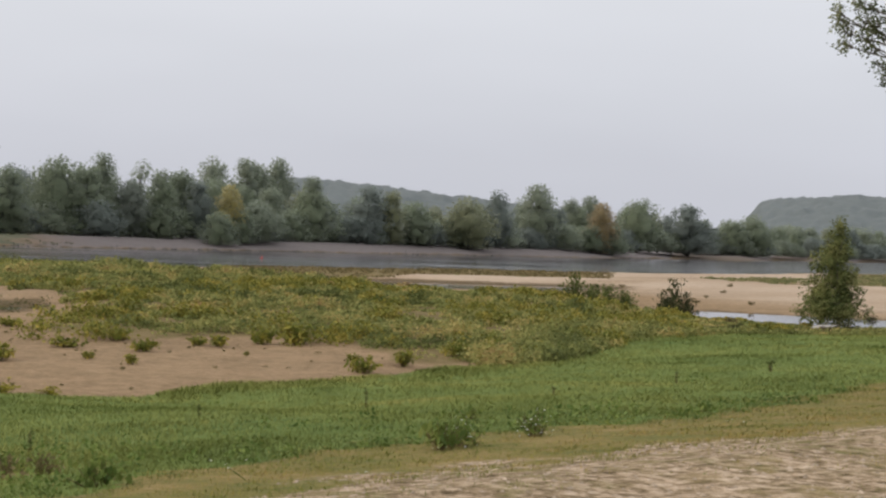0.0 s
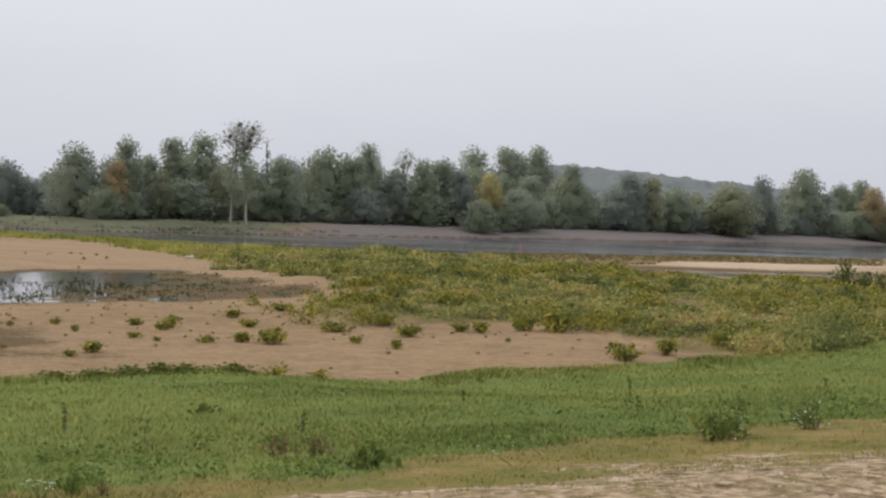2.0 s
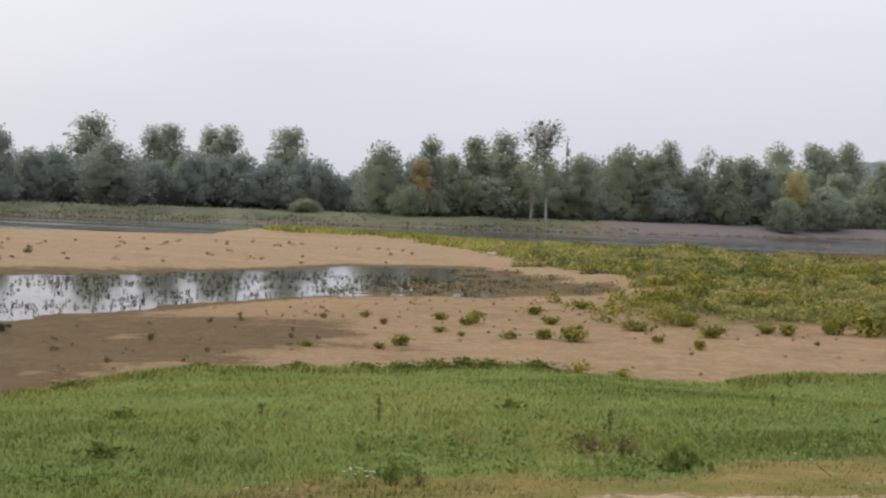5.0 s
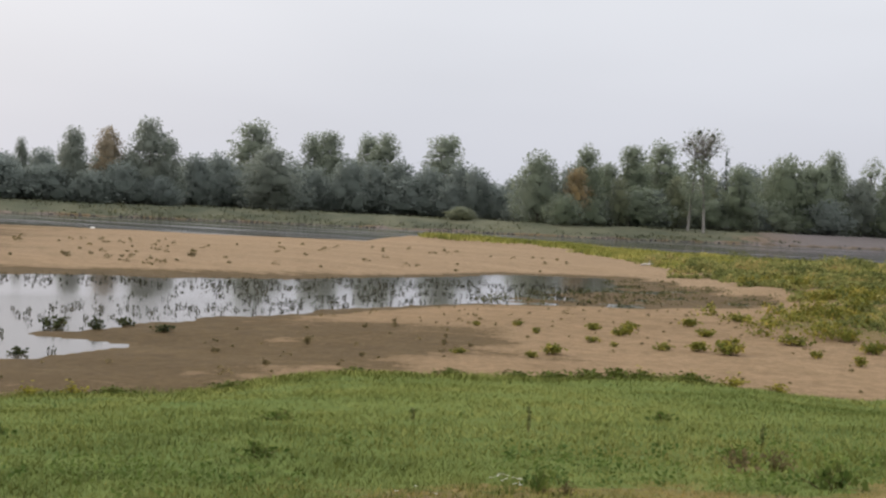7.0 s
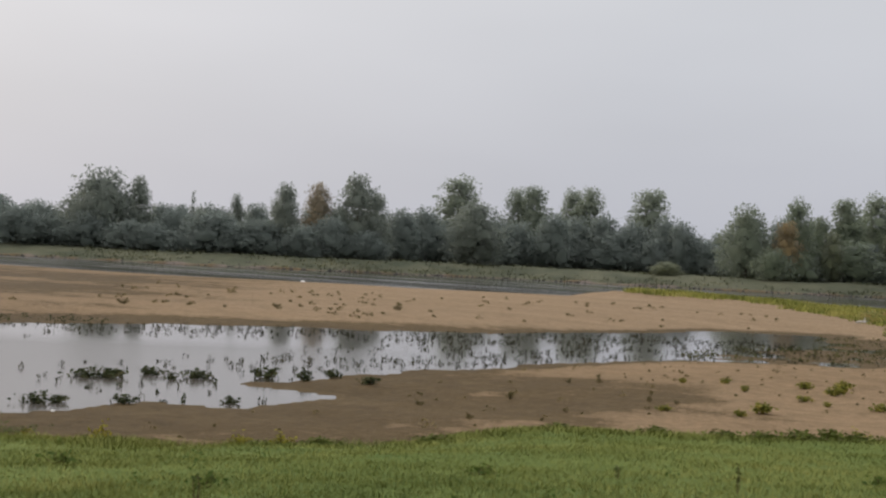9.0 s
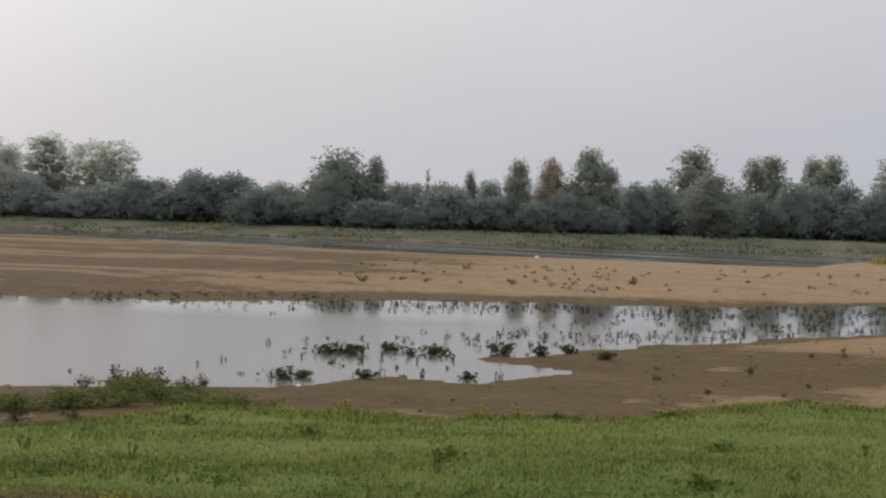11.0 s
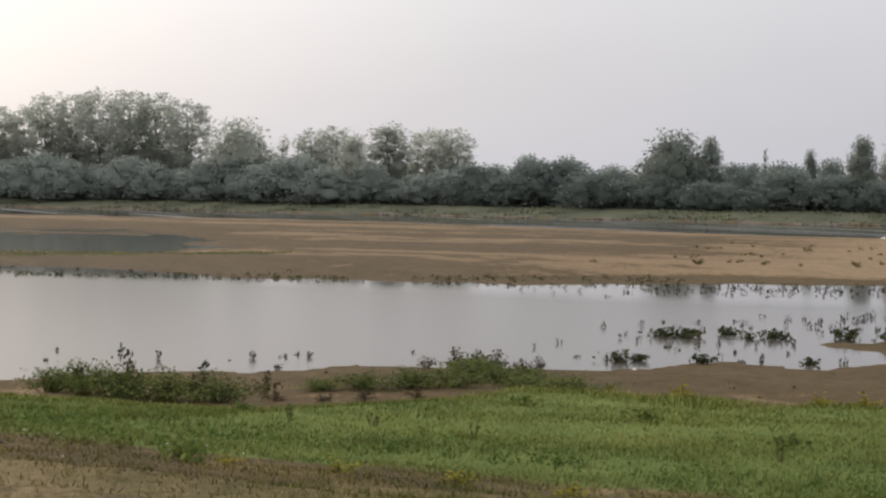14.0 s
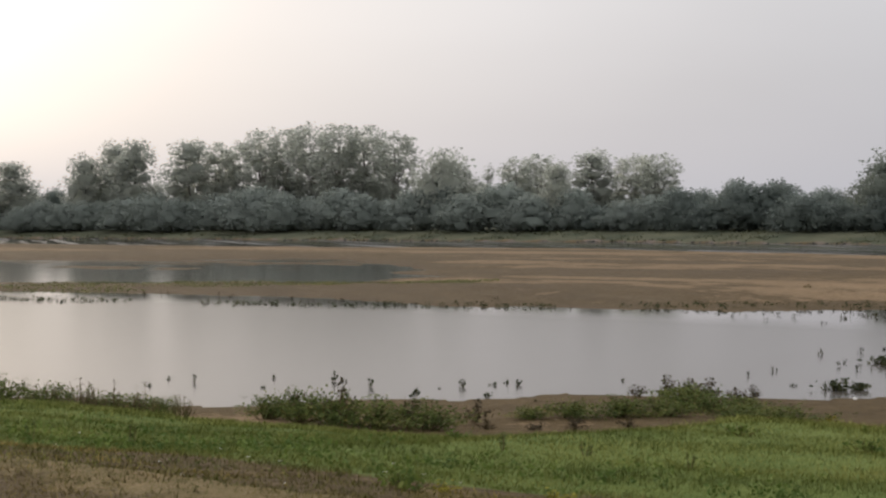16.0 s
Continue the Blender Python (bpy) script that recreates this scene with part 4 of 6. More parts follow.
def hedge():
    """Understorey along the far bank."""
    rng = np.random.default_rng(21)
    az, i = -21.0, 0
    while az < 93:
        deep = 45 if 27 < az < 41 else 27 if az < 27 else 20
        r = shore_r(az) + deep + rng.uniform(-5, 7)
        b = bearing(az)
        h = rng.uniform(4.0, 7.5) if az < 27 else (rng.uniform(4.5, 8.0) if az < 56 else rng.uniform(5.0, 10.0) if az < 68 else rng.uniform(6.5, 11.5))
        w = h * rng.uniform(1.3, 2.1)
        # bushes towards the sun take the leaf colour with painted haze
        mat = L_BUSH_HAZE if az + rng.uniform(-8, 8) > 64 else L_DARK_HAZE if az > 26 else L_DARK_HAZE if rng.random() < 0.4 else (L_MID if rng.random() < 0.65 else L_GREY_HAZE)
        plant("S", i, b.x * r, b.y * r, h, w, mat, turn=rng.uniform(0, 360), label="dense dark green bush along the far bank" if mat in (L_DARK_HAZE, L_BUSH_HAZE) else "green bush along the far bank", group="bushes along the far bank")
        az += math.degrees(w * 0.42 / r)
        i += 1


hedge()


def second_row():
    """Trees standing behind the front row that close the gaps."""
    rng = np.random.default_rng(23)
    az, i = -20.0, 0
    sky_az = [-20, -14, -12, -9, -4, 0, 4, 7, 10, 13, 16, 20, 24, 26, 27.5, 29, 33, 38, 41, 43, 47, 52, 56, 60, 65, 72, 78, 84, 88, 93]
    sky_el = [0.9, 0.95, 1.0, 1.35, 1.5, 1.4, 1.5, 1.75, 1.9, 1.9, 2.0, 1.9, 1.9, 1.8, 1.2, 1.2, 1.4, 1.5, 1.5, 1.8, 1.4, 1.5, 1.15, 1.15, 1.35, 1.6, 1.7, 1.6, 1.3, 1.4]
    while az < 93:
        el = float(np.interp(az, sky_az, sky_el)) * rng.uniform(0.85, 1.08) * (1.12 if 6 < az < 26 else 1.0)
        r = shore_r(az) + rng.uniform(40, 62) + (20 if 28 < az < 41 else 0)
        b = bearing(az)
        x, y = b.x * r, b.y * r
        h = 4 + r * math.tan(radians(el)) - ground_z(x, y)
        w = h * rng.uniform(0.62, 0.95)
        dark = az > 27
        # past 60 degrees some trees take the sunward haze colour
        mat = [L_DARK_HAZE, L_SLATE_HAZE, L_DARK_HAZE, L_SUN_HAZE if az > 60 else L_SLATE_HAZE][i % 4] if dark else [L_MID, L_DARK_HAZE, L_OLIVE, L_GREY_HAZE, L_MID][i % 5]
        plant("R", i, x, y, h, w, mat, turn=rng.uniform(0, 360), label="leafy tree standing behind the river bank trees", group="trees on the far bank")
        az += math.degrees(w * 0.72 / r)
        i += 1


second_row()


def mistletoe_tree():
    """Tall half-bare tree with two pale stems, twiggy round head and dark balls of mistletoe."""
    rng = np.random.default_rng(31)
    az, el = 19.4, 3.79
    r = shore_r(az) + 12
    b = bearing(az)
    x, y = b.x * r, b.y * r
    base = ground_z(x, y)
    h = 4 + r * math.tan(radians(el)) - base
    tree = tagged(new("tree"), "tall half-bare tree with pale stems and mistletoe balls", "tree", "trees on the far bank")
    tree.location = (x, y, base - 0.1)
    wood, twigs, leaves, balls = [], [], [], []
    for sx, tip in ((-1.6, 0.9), (1.4, 1.0)):
        pts = [(sx, 0, 0), (sx * 0.8, 0.2, h * 0.3), (sx * 0.5, 0, h * 0.55), (sx * 0.6, 0, h * 0.78 * tip)]
        wood.append(tube(pts, [0.27, 0.22, 0.17, 0.10], 8))
        for k in range(34):
            d = rng.normal(size=3)
            d = d / np.linalg.norm(d) * rng.uniform(0.55, 1.0)
            start = np.array([sx * 0.5, 0, h * rng.uniform(0.6, 0.78)])
            end = np.array([0.3, 0, h * 0.855]) + d * (4.3, 4.3, h * 0.14)
            wood.append(limb(start, end, 0.06, 0.018, 0.35, rng, 5, 4))
            for _ in range(5):
                e = end + rng.normal(size=3) * 0.6
                e[2] = min(e[2], h)
                wood.append(limb(start * 0.35 + end * 0.65, e, 0.03, 0.015, 0.2, rng, 3, 3))
                leaves.append(e + rng.normal(size=(1, 3)) * 0.32)
    for k in range(330):
        d = rng.normal(size=3)
        d = d / np.linalg.norm(d) * rng.uniform(0.6, 1.0)
        leaves.append(np.array([0, 0, h * 0.46]) + d * (3.0, 2.6, h * 0.30) + rng.normal(size=(8, 3)) * 0.4)
    v, f = joined(wood)
    part("trunk", mesh_from("pale_stems", v, f, M_PALEBARK, True), tree, "two pale grey stems and bare twigs")
    v, f = leaf_quads(np.concatenate(leaves), 0.30, rng=rng)
    part("crown", mesh_from("thin_leaves", v, f, L_GREY_HAZE), tree)
    for k, (px, pz) in enumerate([(2.3, 0.93), (1.6, 0.80), (1.2, 0.74), (-0.2, 0.96), (2.0, 0.86), (-1.9, 0.84), (-0.6, 0.70), (0.4, 0.78)]):
        s = rng.uniform(0.2, 0.5)
        side = Vector((b.y, -b.x, 0))
        c = np.array([side.x * px, side.y * px, h * pz])
        d = rng.normal(size=(90, 3))
        d = d / np.linalg.norm(d, axis=1)[:, None] * rng.uniform(0.5, 1, (90, 1)) * s + c
        v, f = leaf_quads(d, 0.22, rng=rng)
        part("mistletoe", mesh_from("mistletoe", v, f, W_DARK), tree, "dark green ball of mistletoe")


mistletoe_tree()


def far_woods():
    """Wooded hills beyond the flood plain: a closed canopy of rounded treetops, haze in its colour."""
    vs = []
    for az0, az1, r, tops in ((-34, -12.6, 900, [(-34, 2.0), (-20, 2.15), (-16, 2.22), (-14, 2.05), (-13.2, 1.9), (-12.6, 1.2)]),
                              (-6, 8, 800, [(-6, 1.2), (-3, 1.5), (0, 1.75), (3, 2.05), (5.5, 2.2), (8, 2.25)])):
        na, nk = int((az1 - az0) * 18), 56
        A, K = np.meshgrid(np.linspace(az0, az1, na), np.linspace(0, 1, nk))
        top = np.interp(A, [p[0] for p in tops], [p[1] for p in tops])
        rr = r - 70 + 200 * K
        z = 2 + (rr * np.tan(np.radians(top)) + 2) * np.minimum(K * 1.6, 1.0) ** 0.6
        x, y = -np.sin(np.radians(A)) * rr, np.cos(np.radians(A)) * rr
        z = z + (1.6 * vnoise(x / 11, y / 11, 3) + 1.6 * vnoise(x / 4.5, y / 4.5, 4)) * np.minimum(K * 8, 1)
        i, j = np.meshgrid(np.arange(nk - 1), np.arange(na - 1), indexing="ij")
        f = np.stack([i * na + j, (i + 1) * na + j, (i + 1) * na + j + 1, i * na + j + 1], -1).reshape(-1, 4)
        vs.append((np.stack([x, y, z], -1).reshape(-1, 3), f))
    v, f = joined(vs)
    tagged(new("far_woods", mesh_from("far_woods", v, f, L_HILL_HAZE, True)), "wooded hills beyond the river, haze put into their colour", "woods", kind="stuff")


far_woods()


# ---- turf, weeds and small plants ----
def blades_mesh(name, x, y, z, height, width, per, mat, rng, lean=0.5, spread=0.05):
    """Narrow bent blades, some to each root."""
    n = len(x)
    x, y, z = np.repeat(x, per), np.repeat(y, per), np.repeat(z, per)
    h, w = np.repeat(height, per) * rng.uniform(0.55, 1.25, n * per), np.repeat(width, per)
    sp = np.repeat(np.broadcast_to(spread, n), per)
    x, y = x + rng.normal(size=n * per) * sp, y + rng.normal(size=n * per) * sp
    a = rng.uniform(0, 6.283, n * per)
    dx, dy = np.cos(a) * w, np.sin(a) * w
    b = rng.uniform(0, 6.283, n * per)
    l = h * lean * rng.random(n * per)
    p0 = np.stack([x - dx, y - dy, z - 0.02], -1)
    p1 = np.stack([x + dx, y + dy, z - 0.02], -1)
    p2 = np.stack([x + np.cos(b) * l, y + np.sin(b) * l, z + h], -1)
    flip = ((p1 - p0)[:, 0] * (p2 - p0)[:, 1] - (p1 - p0)[:, 1] * (p2 - p0)[:, 0] < 0)[:, None]
    p0, p1 = np.where(flip, p1, p0), np.where(flip, p0, p1)
    v = np.stack([p0, p1, p2], 1).reshape(-1, 3)
    up = np.tile(np.array([[0.0, 0.0, 1.0]]), (n * per, 1))
    return mesh_from(name, v, np.arange(len(v)).reshape(-1, 3), mat, normals=soft_normals(up, rng, 0.3))


def scatter(n, az0, az1, r0, r1, power, rng):
    az = np.radians(rng.uniform(az0, az1, n))
    k = rng.random(n)
    r = (r0 ** power + (r1 ** power - r0 ** power) * k) ** (1 / power)
    return -np.sin(az) * r, np.cos(az) * r, r


def herb_points(n, w, h, rng):
    """Leaf centres of a bushy herb of width w and height h."""
    d = rng.normal(size=(n, 3))
    d /= np.linalg.norm(d, axis=1)[:, None]
    d *= rng.uniform(0.5, 1.0, (n, 1))
    return np.stack([d[:, 0] * w * 0.5, d[:, 1] * w * 0.5, np.abs(d[:, 2]) * h], -1)


def turf():
    rng = np.random.default_rng(51)
    x, y, r = scatter(250000, -22, 95, 8.2, 66, 0.9, rng)
    z, tf, wet, track, dry, weedy, meadow = lay(x, y)
    u, v = uv(x, y)
    keep = (tf > rng.uniform(0.2, 0.8, len(x))) & (v < 37)
    x, y, z, r, u, v = x[keep], y[keep], z[keep], r[keep], u[keep], v[keep]
    lush = np.clip(0.5 + 0.5 * vnoise(u / 1.6, v / 0.9, 61) + 0.35 * vnoise(u / 0.5, v / 0.4, 62), 0, 1.4)
    edge = smooth(2.5, 0.3, toe_v(u) - v)
    h = 0.028 + 0.045 * lush + 0.10 * edge * np.clip(vnoise(u / 1.1, v / 1.1, 63) + 0.3, 0, 1)
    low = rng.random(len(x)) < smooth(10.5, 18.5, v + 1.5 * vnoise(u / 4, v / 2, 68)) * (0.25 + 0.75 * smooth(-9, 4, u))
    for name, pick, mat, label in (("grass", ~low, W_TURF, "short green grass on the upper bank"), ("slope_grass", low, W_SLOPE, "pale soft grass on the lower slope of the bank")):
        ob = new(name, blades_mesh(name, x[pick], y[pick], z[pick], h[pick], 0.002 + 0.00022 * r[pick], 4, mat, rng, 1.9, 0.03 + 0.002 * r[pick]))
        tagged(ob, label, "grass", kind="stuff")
    # taller grass in drifts along the foot of the bank
    n = 11000
    u = rng.uniform(-30, 32, n)
    v = toe_v(u) - np.abs(rng.normal(size=n)) * 0.9 + 0.35
    x, y = xy(u, v)
    z, tf = lay(x, y)[:2]
    m = vnoise(u / 1.7, v / 1.7, 69) + 0.5 * vnoise(u / 0.6, v / 0.6, 70)
    keep = (tf > 0.15) & (m > -0.15 - 0.5 * smooth(-6, -14, u))
    h = 0.07 + 0.09 * np.clip(m, 0, 1) - 0.02 * smooth(-12, -18, u)
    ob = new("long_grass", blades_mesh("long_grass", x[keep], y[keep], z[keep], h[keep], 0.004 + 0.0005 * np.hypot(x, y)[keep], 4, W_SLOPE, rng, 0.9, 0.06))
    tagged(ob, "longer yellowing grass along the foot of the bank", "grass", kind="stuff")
    # broad-leaved weeds and clover in drifts, thickest near the track
    x, y, r = scatter(16000, -22, 95, 8.2, 44, 0.9, rng)
    z, tf, wet, track, dry, weedy, meadow = lay(x, y)
    u, v = uv(x, y)
    drift = 0.5 * smooth(17, 10, v) + 0.9 * vnoise(u / 1.5, v / 0.8, 66) + 0.4 * vnoise(u / 0.5, v / 0.4, 67)
    keep = (tf > 0.5) & (drift > 0.5 + 0.5 * smooth(12, 16, v)) & (v < 37)
    x, y, z, r = x[keep], y[keep], z[keep], r[keep]
    k = 9
    p = herb_points(k * len(x), 1, 1, rng) * np.repeat(rng.uniform(0.6, 1.3, len(x)), k)[:, None] * (0.16, 0.16, 0.15)
    c = np.repeat(np.stack([x, y, z], -1), k, 0) + p
    vv, ff = leaf_quads(c, np.repeat(0.014 + 0.0012 * r, k), rng=rng)
    tagged(new("clover", mesh_from("clover", vv, ff, W_CLOVER)), "dark broad-leaved weeds and clover in the grass", "weeds", kind="stuff")
    x, y, r = scatter(150000, -22, 95, 6.6, 34, 0.8, rng)
    z, tf, wet, track, dry, weedy, meadow = lay(x, y)
    u, v = uv(x, y)
    keep = rng.random(len(x)) < np.clip(dry * (0.6 + 0.8 * vnoise(u / 0.7, v / 0.5, 64)) + 0.9 * wet * (v < 10) * (vnoise(u / 1.4, v / 0.5, 44) > -0.35) + 0.14 * track * (vnoise(u / 0.8, v / 0.3, 65) > 0.35), 0, 1)
    x, y, z, r = x[keep], y[keep], z[keep], r[keep]
    worn = uv(x, y)[0] < rng.uniform(-1.5, 4.5, len(x))
    for name, pick, mat, label in (("dry_grass", ~worn, W_DRY, "trodden dry brownish grass beside the track"), ("worn_grass", worn, W_TROD, "thin dark olive-brown grass on worn ground")):
        n = pick.sum()
        ob = new(name, blades_mesh(name, x[pick], y[pick], z[pick], rng.uniform(0.012, 0.034, n), 0.0025 + 0.0003 * r[pick], 3, mat, rng, 1.6, 0.035))
        tagged(ob, label, "grass", kind="stuff")


turf()


def worn_ground():
    """Short olive and straw-coloured grass in streaks over the worn ground at the brow."""
    rng = np.random.default_rng(57)
    n = 26000
    u, v = rng.uniform(-24, 3, n), rng.uniform(3.5, 10.2, n)
    x, y = xy(u, v)
    z, tf = lay(x, y)[:2]
    streak = vnoise(u / 1.6, v / 0.4, 46) + 0.7 * vnoise(u / 0.5, v / 0.3, 47)
    keep = (tf < 0.6) & (rng.random(n) < np.clip(0.5 + 0.9 * streak, 0.04, 1))
    r = np.hypot(x, y)
    straw = keep & (rng.random(n) < np.clip(0.25 + 0.5 * vnoise(u / 0.9, v / 0.6, 48), 0, 1))
    for name, pick, mat, label in (("olive_grass", keep & ~straw, W_TROD, "short olive-brown grass in streaks on worn ground"), ("straw_grass", straw, W_DRY, "straw-coloured short grass on worn ground")):
        h = rng.uniform(0.015, 0.05, n)
        ob = new(name, blades_mesh(name, x[pick], y[pick], z[pick], h[pick], 0.003 + 0.0003 * r[pick], 4, mat, rng, 2.2, 0.05))
        tagged(ob, label, "grass", kind="stuff")


worn_ground()


def weeds():
    rng = np.random.default_rng(71)
    n = 50000
    u, v = rng.uniform(14, 66, n), rng.uniform(26, 110, n)
    d = outside(WEEDS, u, v) + 1.6 * vnoise(u / 2.3, v / 2.3, 2)
    hump = vnoise(u / 1.9, v / 1.9, 72) + 0.5 * vnoise(u / 0.9, v / 0.9, 73)
    dens = smooth(110, 90, v) * np.clip(0.6 + 0.95 * hump - 0.7 * smooth(-6, 0, d) * smooth(30, 22, u) - 0.2 * smooth(-4, 0, d), 0, 1)
    keep = (d < 0) & (rng.random(n) < dens)
    u, v, hump = u[keep], v[keep], hump[keep]
    x, y = xy(u, v)
    z = lay(x, y)[0]
    r = np.hypot(x, y)
    k = 22
    tall = np.clip(0.26 + 0.55 * hump + 0.16 * vnoise(u / 5, v / 5, 74), 0.08, 0.8) * np.where(v > 85, 1.3, 1.0) * (1 - 0.6 * smooth(44, 50, u) * smooth(50, 46, v))
    wide = rng.uniform(0.35, 0.85, len(u)) * np.where(r > 90, 1.6, 1.0)
    p = herb_points(k * len(u), 1, 1, rng)
    c = np.stack([np.repeat(x, k) + p[:, 0] * np.repeat(wide, k), np.repeat(y, k) + p[:, 1] * np.repeat(wide, k), np.repeat(z, k) + p[:, 2] * np.repeat(tall, k)], -1)
    out = p / np.linalg.norm(p, axis=1)[:, None] + (0, 0, 0.35)
    vv, ff = leaf_tris(c, np.repeat(0.034 + 0.00105 * r, k), rng, out)
    nn = soft_normals(out, rng, 0.4)
    lush = np.repeat((hump + 0.5 * vnoise(u / 6, v / 6, 79) > 0.55) & (v < 75), k)
    for name, pick, mat, label in (("weeds", ~lush, W_SPIT, "rank yellowing weeds covering the sand spit"), ("lush_weeds", lush, W_TUFT, "greener clumps of weeds on the sand spit")):
        vp = vv.reshape(-1, 3, 3)[pick].reshape(-1, 3)
        me = mesh_from(name, vp, np.arange(len(vp)).reshape(-1, 3), mat, normals=nn.reshape(-1, 3, 3)[pick].reshape(-1, 3))
        tagged(new(name, me), label, "weeds", kind="stuff")
    # yellowing grass along the river side of the spit
    n = 30000
    u, v = rng.uniform(22, 62, n), rng.uniform(84, 153, n)
    d = outside(WEEDS, u, v) + 1.6 * vnoise(u / 2.3, v / 2.3, 2)
    keep = (d < 0) & (rng.random(n) < smooth(84, 100, v) * np.clip(0.75 + 0.5 * vnoise(u / 3, v / 3, 76), 0, 1))
    u, v = u[keep], v[keep]
    x, y = xy(u, v)
    z = lay(x, y)[0]
    h = 0.34 + 0.18 * vnoise(u / 4, v / 4, 77)
    ridge = new("ridge_grass", blades_mesh("ridge_grass", x, y, z, h, np.full(len(x), 0.06), 5, W_RIDGE, rng, 0.8, 0.28))
    tagged(ridge, "yellow-green grass along the river side of the spit", "grass", kind="stuff")
    # rank growth between the foot of the grass bank and the water
    n = 9000
    u, k2 = rng.uniform(26, 90, n), rng.uniform(-0.6, 4.5, n)
    v = toe_v(u) + k2
    x, y = xy(u, v)
    z = lay(x, y)[0]
    keep = (z > 0.03) & (rng.random(n) < np.clip(0.55 + 0.7 * vnoise(u / 1.6, v / 1.6, 78), 0, 1) * smooth(4.5, 2.5, k2))
    x, y, z = x[keep], y[keep], z[keep]
    m, k = len(x), 20
    p = herb_points(k * m, 1, 1, rng) * np.repeat(rng.uniform(0.5, 1.3, m), k)[:, None] * (0.7, 0.7, 0.42)
    p[:, 2] *= np.repeat(1 - 0.55 * smooth(42, 50, u[keep]), k)
    out = p / np.linalg.norm(p, axis=1)[:, None] + (0, 0, 0.35)
    vv, ff = leaf_tris(np.repeat(np.stack([x, y, z], -1), k, 0) + p, np.full(k * m, 0.085), rng, out)
    tagged(new("toe_weeds", mesh_from("toe_weeds", vv, ff, W_SPIT, normals=soft_normals(out, rng, 0.4))), "brown and yellow weeds along the foot of the bank", "weeds", kind="stuff")
    # tussocky grass of the far meadow
    n = 11000
    u, d = rng.uniform(-420, 110, n), 1.2 + 32 * rng.random(n) ** 1.6
    v = far_v(u) + d
    x, y = xy(u, v)
    keep = (rng.random(n) < np.clip(0.45 + 0.9 * vnoise(u / 9, v / 4, 89), 0, 1)) & (np.hypot(x, y) < 520)
    x, y = x[keep], y[keep]
    z = lay(x, y)[0]
    far = new("meadow_grass", blades_mesh("meadow_grass", x, y, z, rng.uniform(0.12, 0.5, len(x)), np.full(len(x), 0.13), 4, W_MEADOW, rng, 1.0, 0.5))
    tagged(far, "rough green tussocks on the far bank meadow", "grass", kind="stuff")
    # low growth in the wet hollow and on the far sand
    n = 7000
    u, v = np.concatenate([rng.uniform(4, 30, n), rng.uniform(64, 196, n)]), np.concatenate([rng.uniform(58, 80, n), rng.uniform(58, 124, n)])
    x, y = xy(u, v)
    z, tf, wet, track, dry, weedy, meadow = lay(x, y)
    hollow = (u < 40) & (outside(MARSH, u, v) < 0) & (rng.random(2 * n) < 0.03 + 0.13 * (vnoise(u / 2.5, v / 1.5, 75) > 0.1))
    low = (u > 58) & (outside(LOW_FLAT, u, v) < 0.5) & (z > 0.02)
    bar = (u > 62) & (weedy > 0.35) & (z > 0.02) & ~low
    for name, keep, mat, label in (("marsh_weeds", hollow, W_MARSH, "low dark weeds on the wet mud of the hollow"), ("bar_weeds", bar & (vnoise(u / 5, v / 2.5, 45) > -0.3), W_BAR, "low green weeds in patches on the pale sand"), ("flat_weeds", low, W_BROWN, "low brownish weeds on the flat beside the river")):
        px, py, pz = x[keep], y[keep], z[keep]
        p = herb_points(9 * len(px), 0.7, 0.2, rng)
        c = np.repeat(np.stack([px, py, np.maximum(pz, 0)], -1), 9, 0) + p
        vv, ff = leaf_quads(c, np.repeat(np.where(np.hypot(px, py) > 90, 0.15, 0.07), 9), rng=rng)
        tagged(new(name, mesh_from(name, vv, ff, mat)), label, "weeds", kind="stuff")


weeds()


def herb(name, w, h, n, leaf, mat, seed, label, category="plant", stems=9, ragged=0.35, stem_mat=None):
    """A bushy plant: thin stems and many leaves."""
    rng = np.random.default_rng(seed)
    ob = tagged(new(name), label, category)
    st, pts = [], []
    for _ in range(stems):
        a, q = rng.uniform(0, 6.283), rng.uniform(0.03, 1) ** 0.8
        tip = np.array([math.cos(a) * w * 0.5 * q, math.sin(a) * w * 0.5 * q, h * (1.05 - 0.6 * q * q) * rng.uniform(1 - ragged, 1.0)])
        st.append(limb((tip[0] * 0.2, tip[1] * 0.2, -0.03), tip, 0.012 * h + 0.003, 0.003, 0.05 * h, rng, 4, 4))
        t = rng.uniform(0.25, 1.02, max(n // stems, 2))[:, None]
        pts.append(np.array([tip[0] * 0.2, tip[1] * 0.2, 0]) * (1 - t) + tip * t + rng.normal(size=(len(t), 3)) * np.array([0.09 * w, 0.09 * w, 0.05 * h]))
    for v, f in st if stems <= 10 else [joined(st)]:
        part("stem", mesh_from(name + "_stem", v, f, stem_mat or W_BROWN), ob)
    p = np.concatenate(pts)
    p[:, 2] = np.abs(p[:, 2]) + 0.01
    v, f = leaf_quads(p, leaf, rng=rng)
    part("foliage", mesh_from(name + "_leaves", v, f, mat), ob)
    return ob


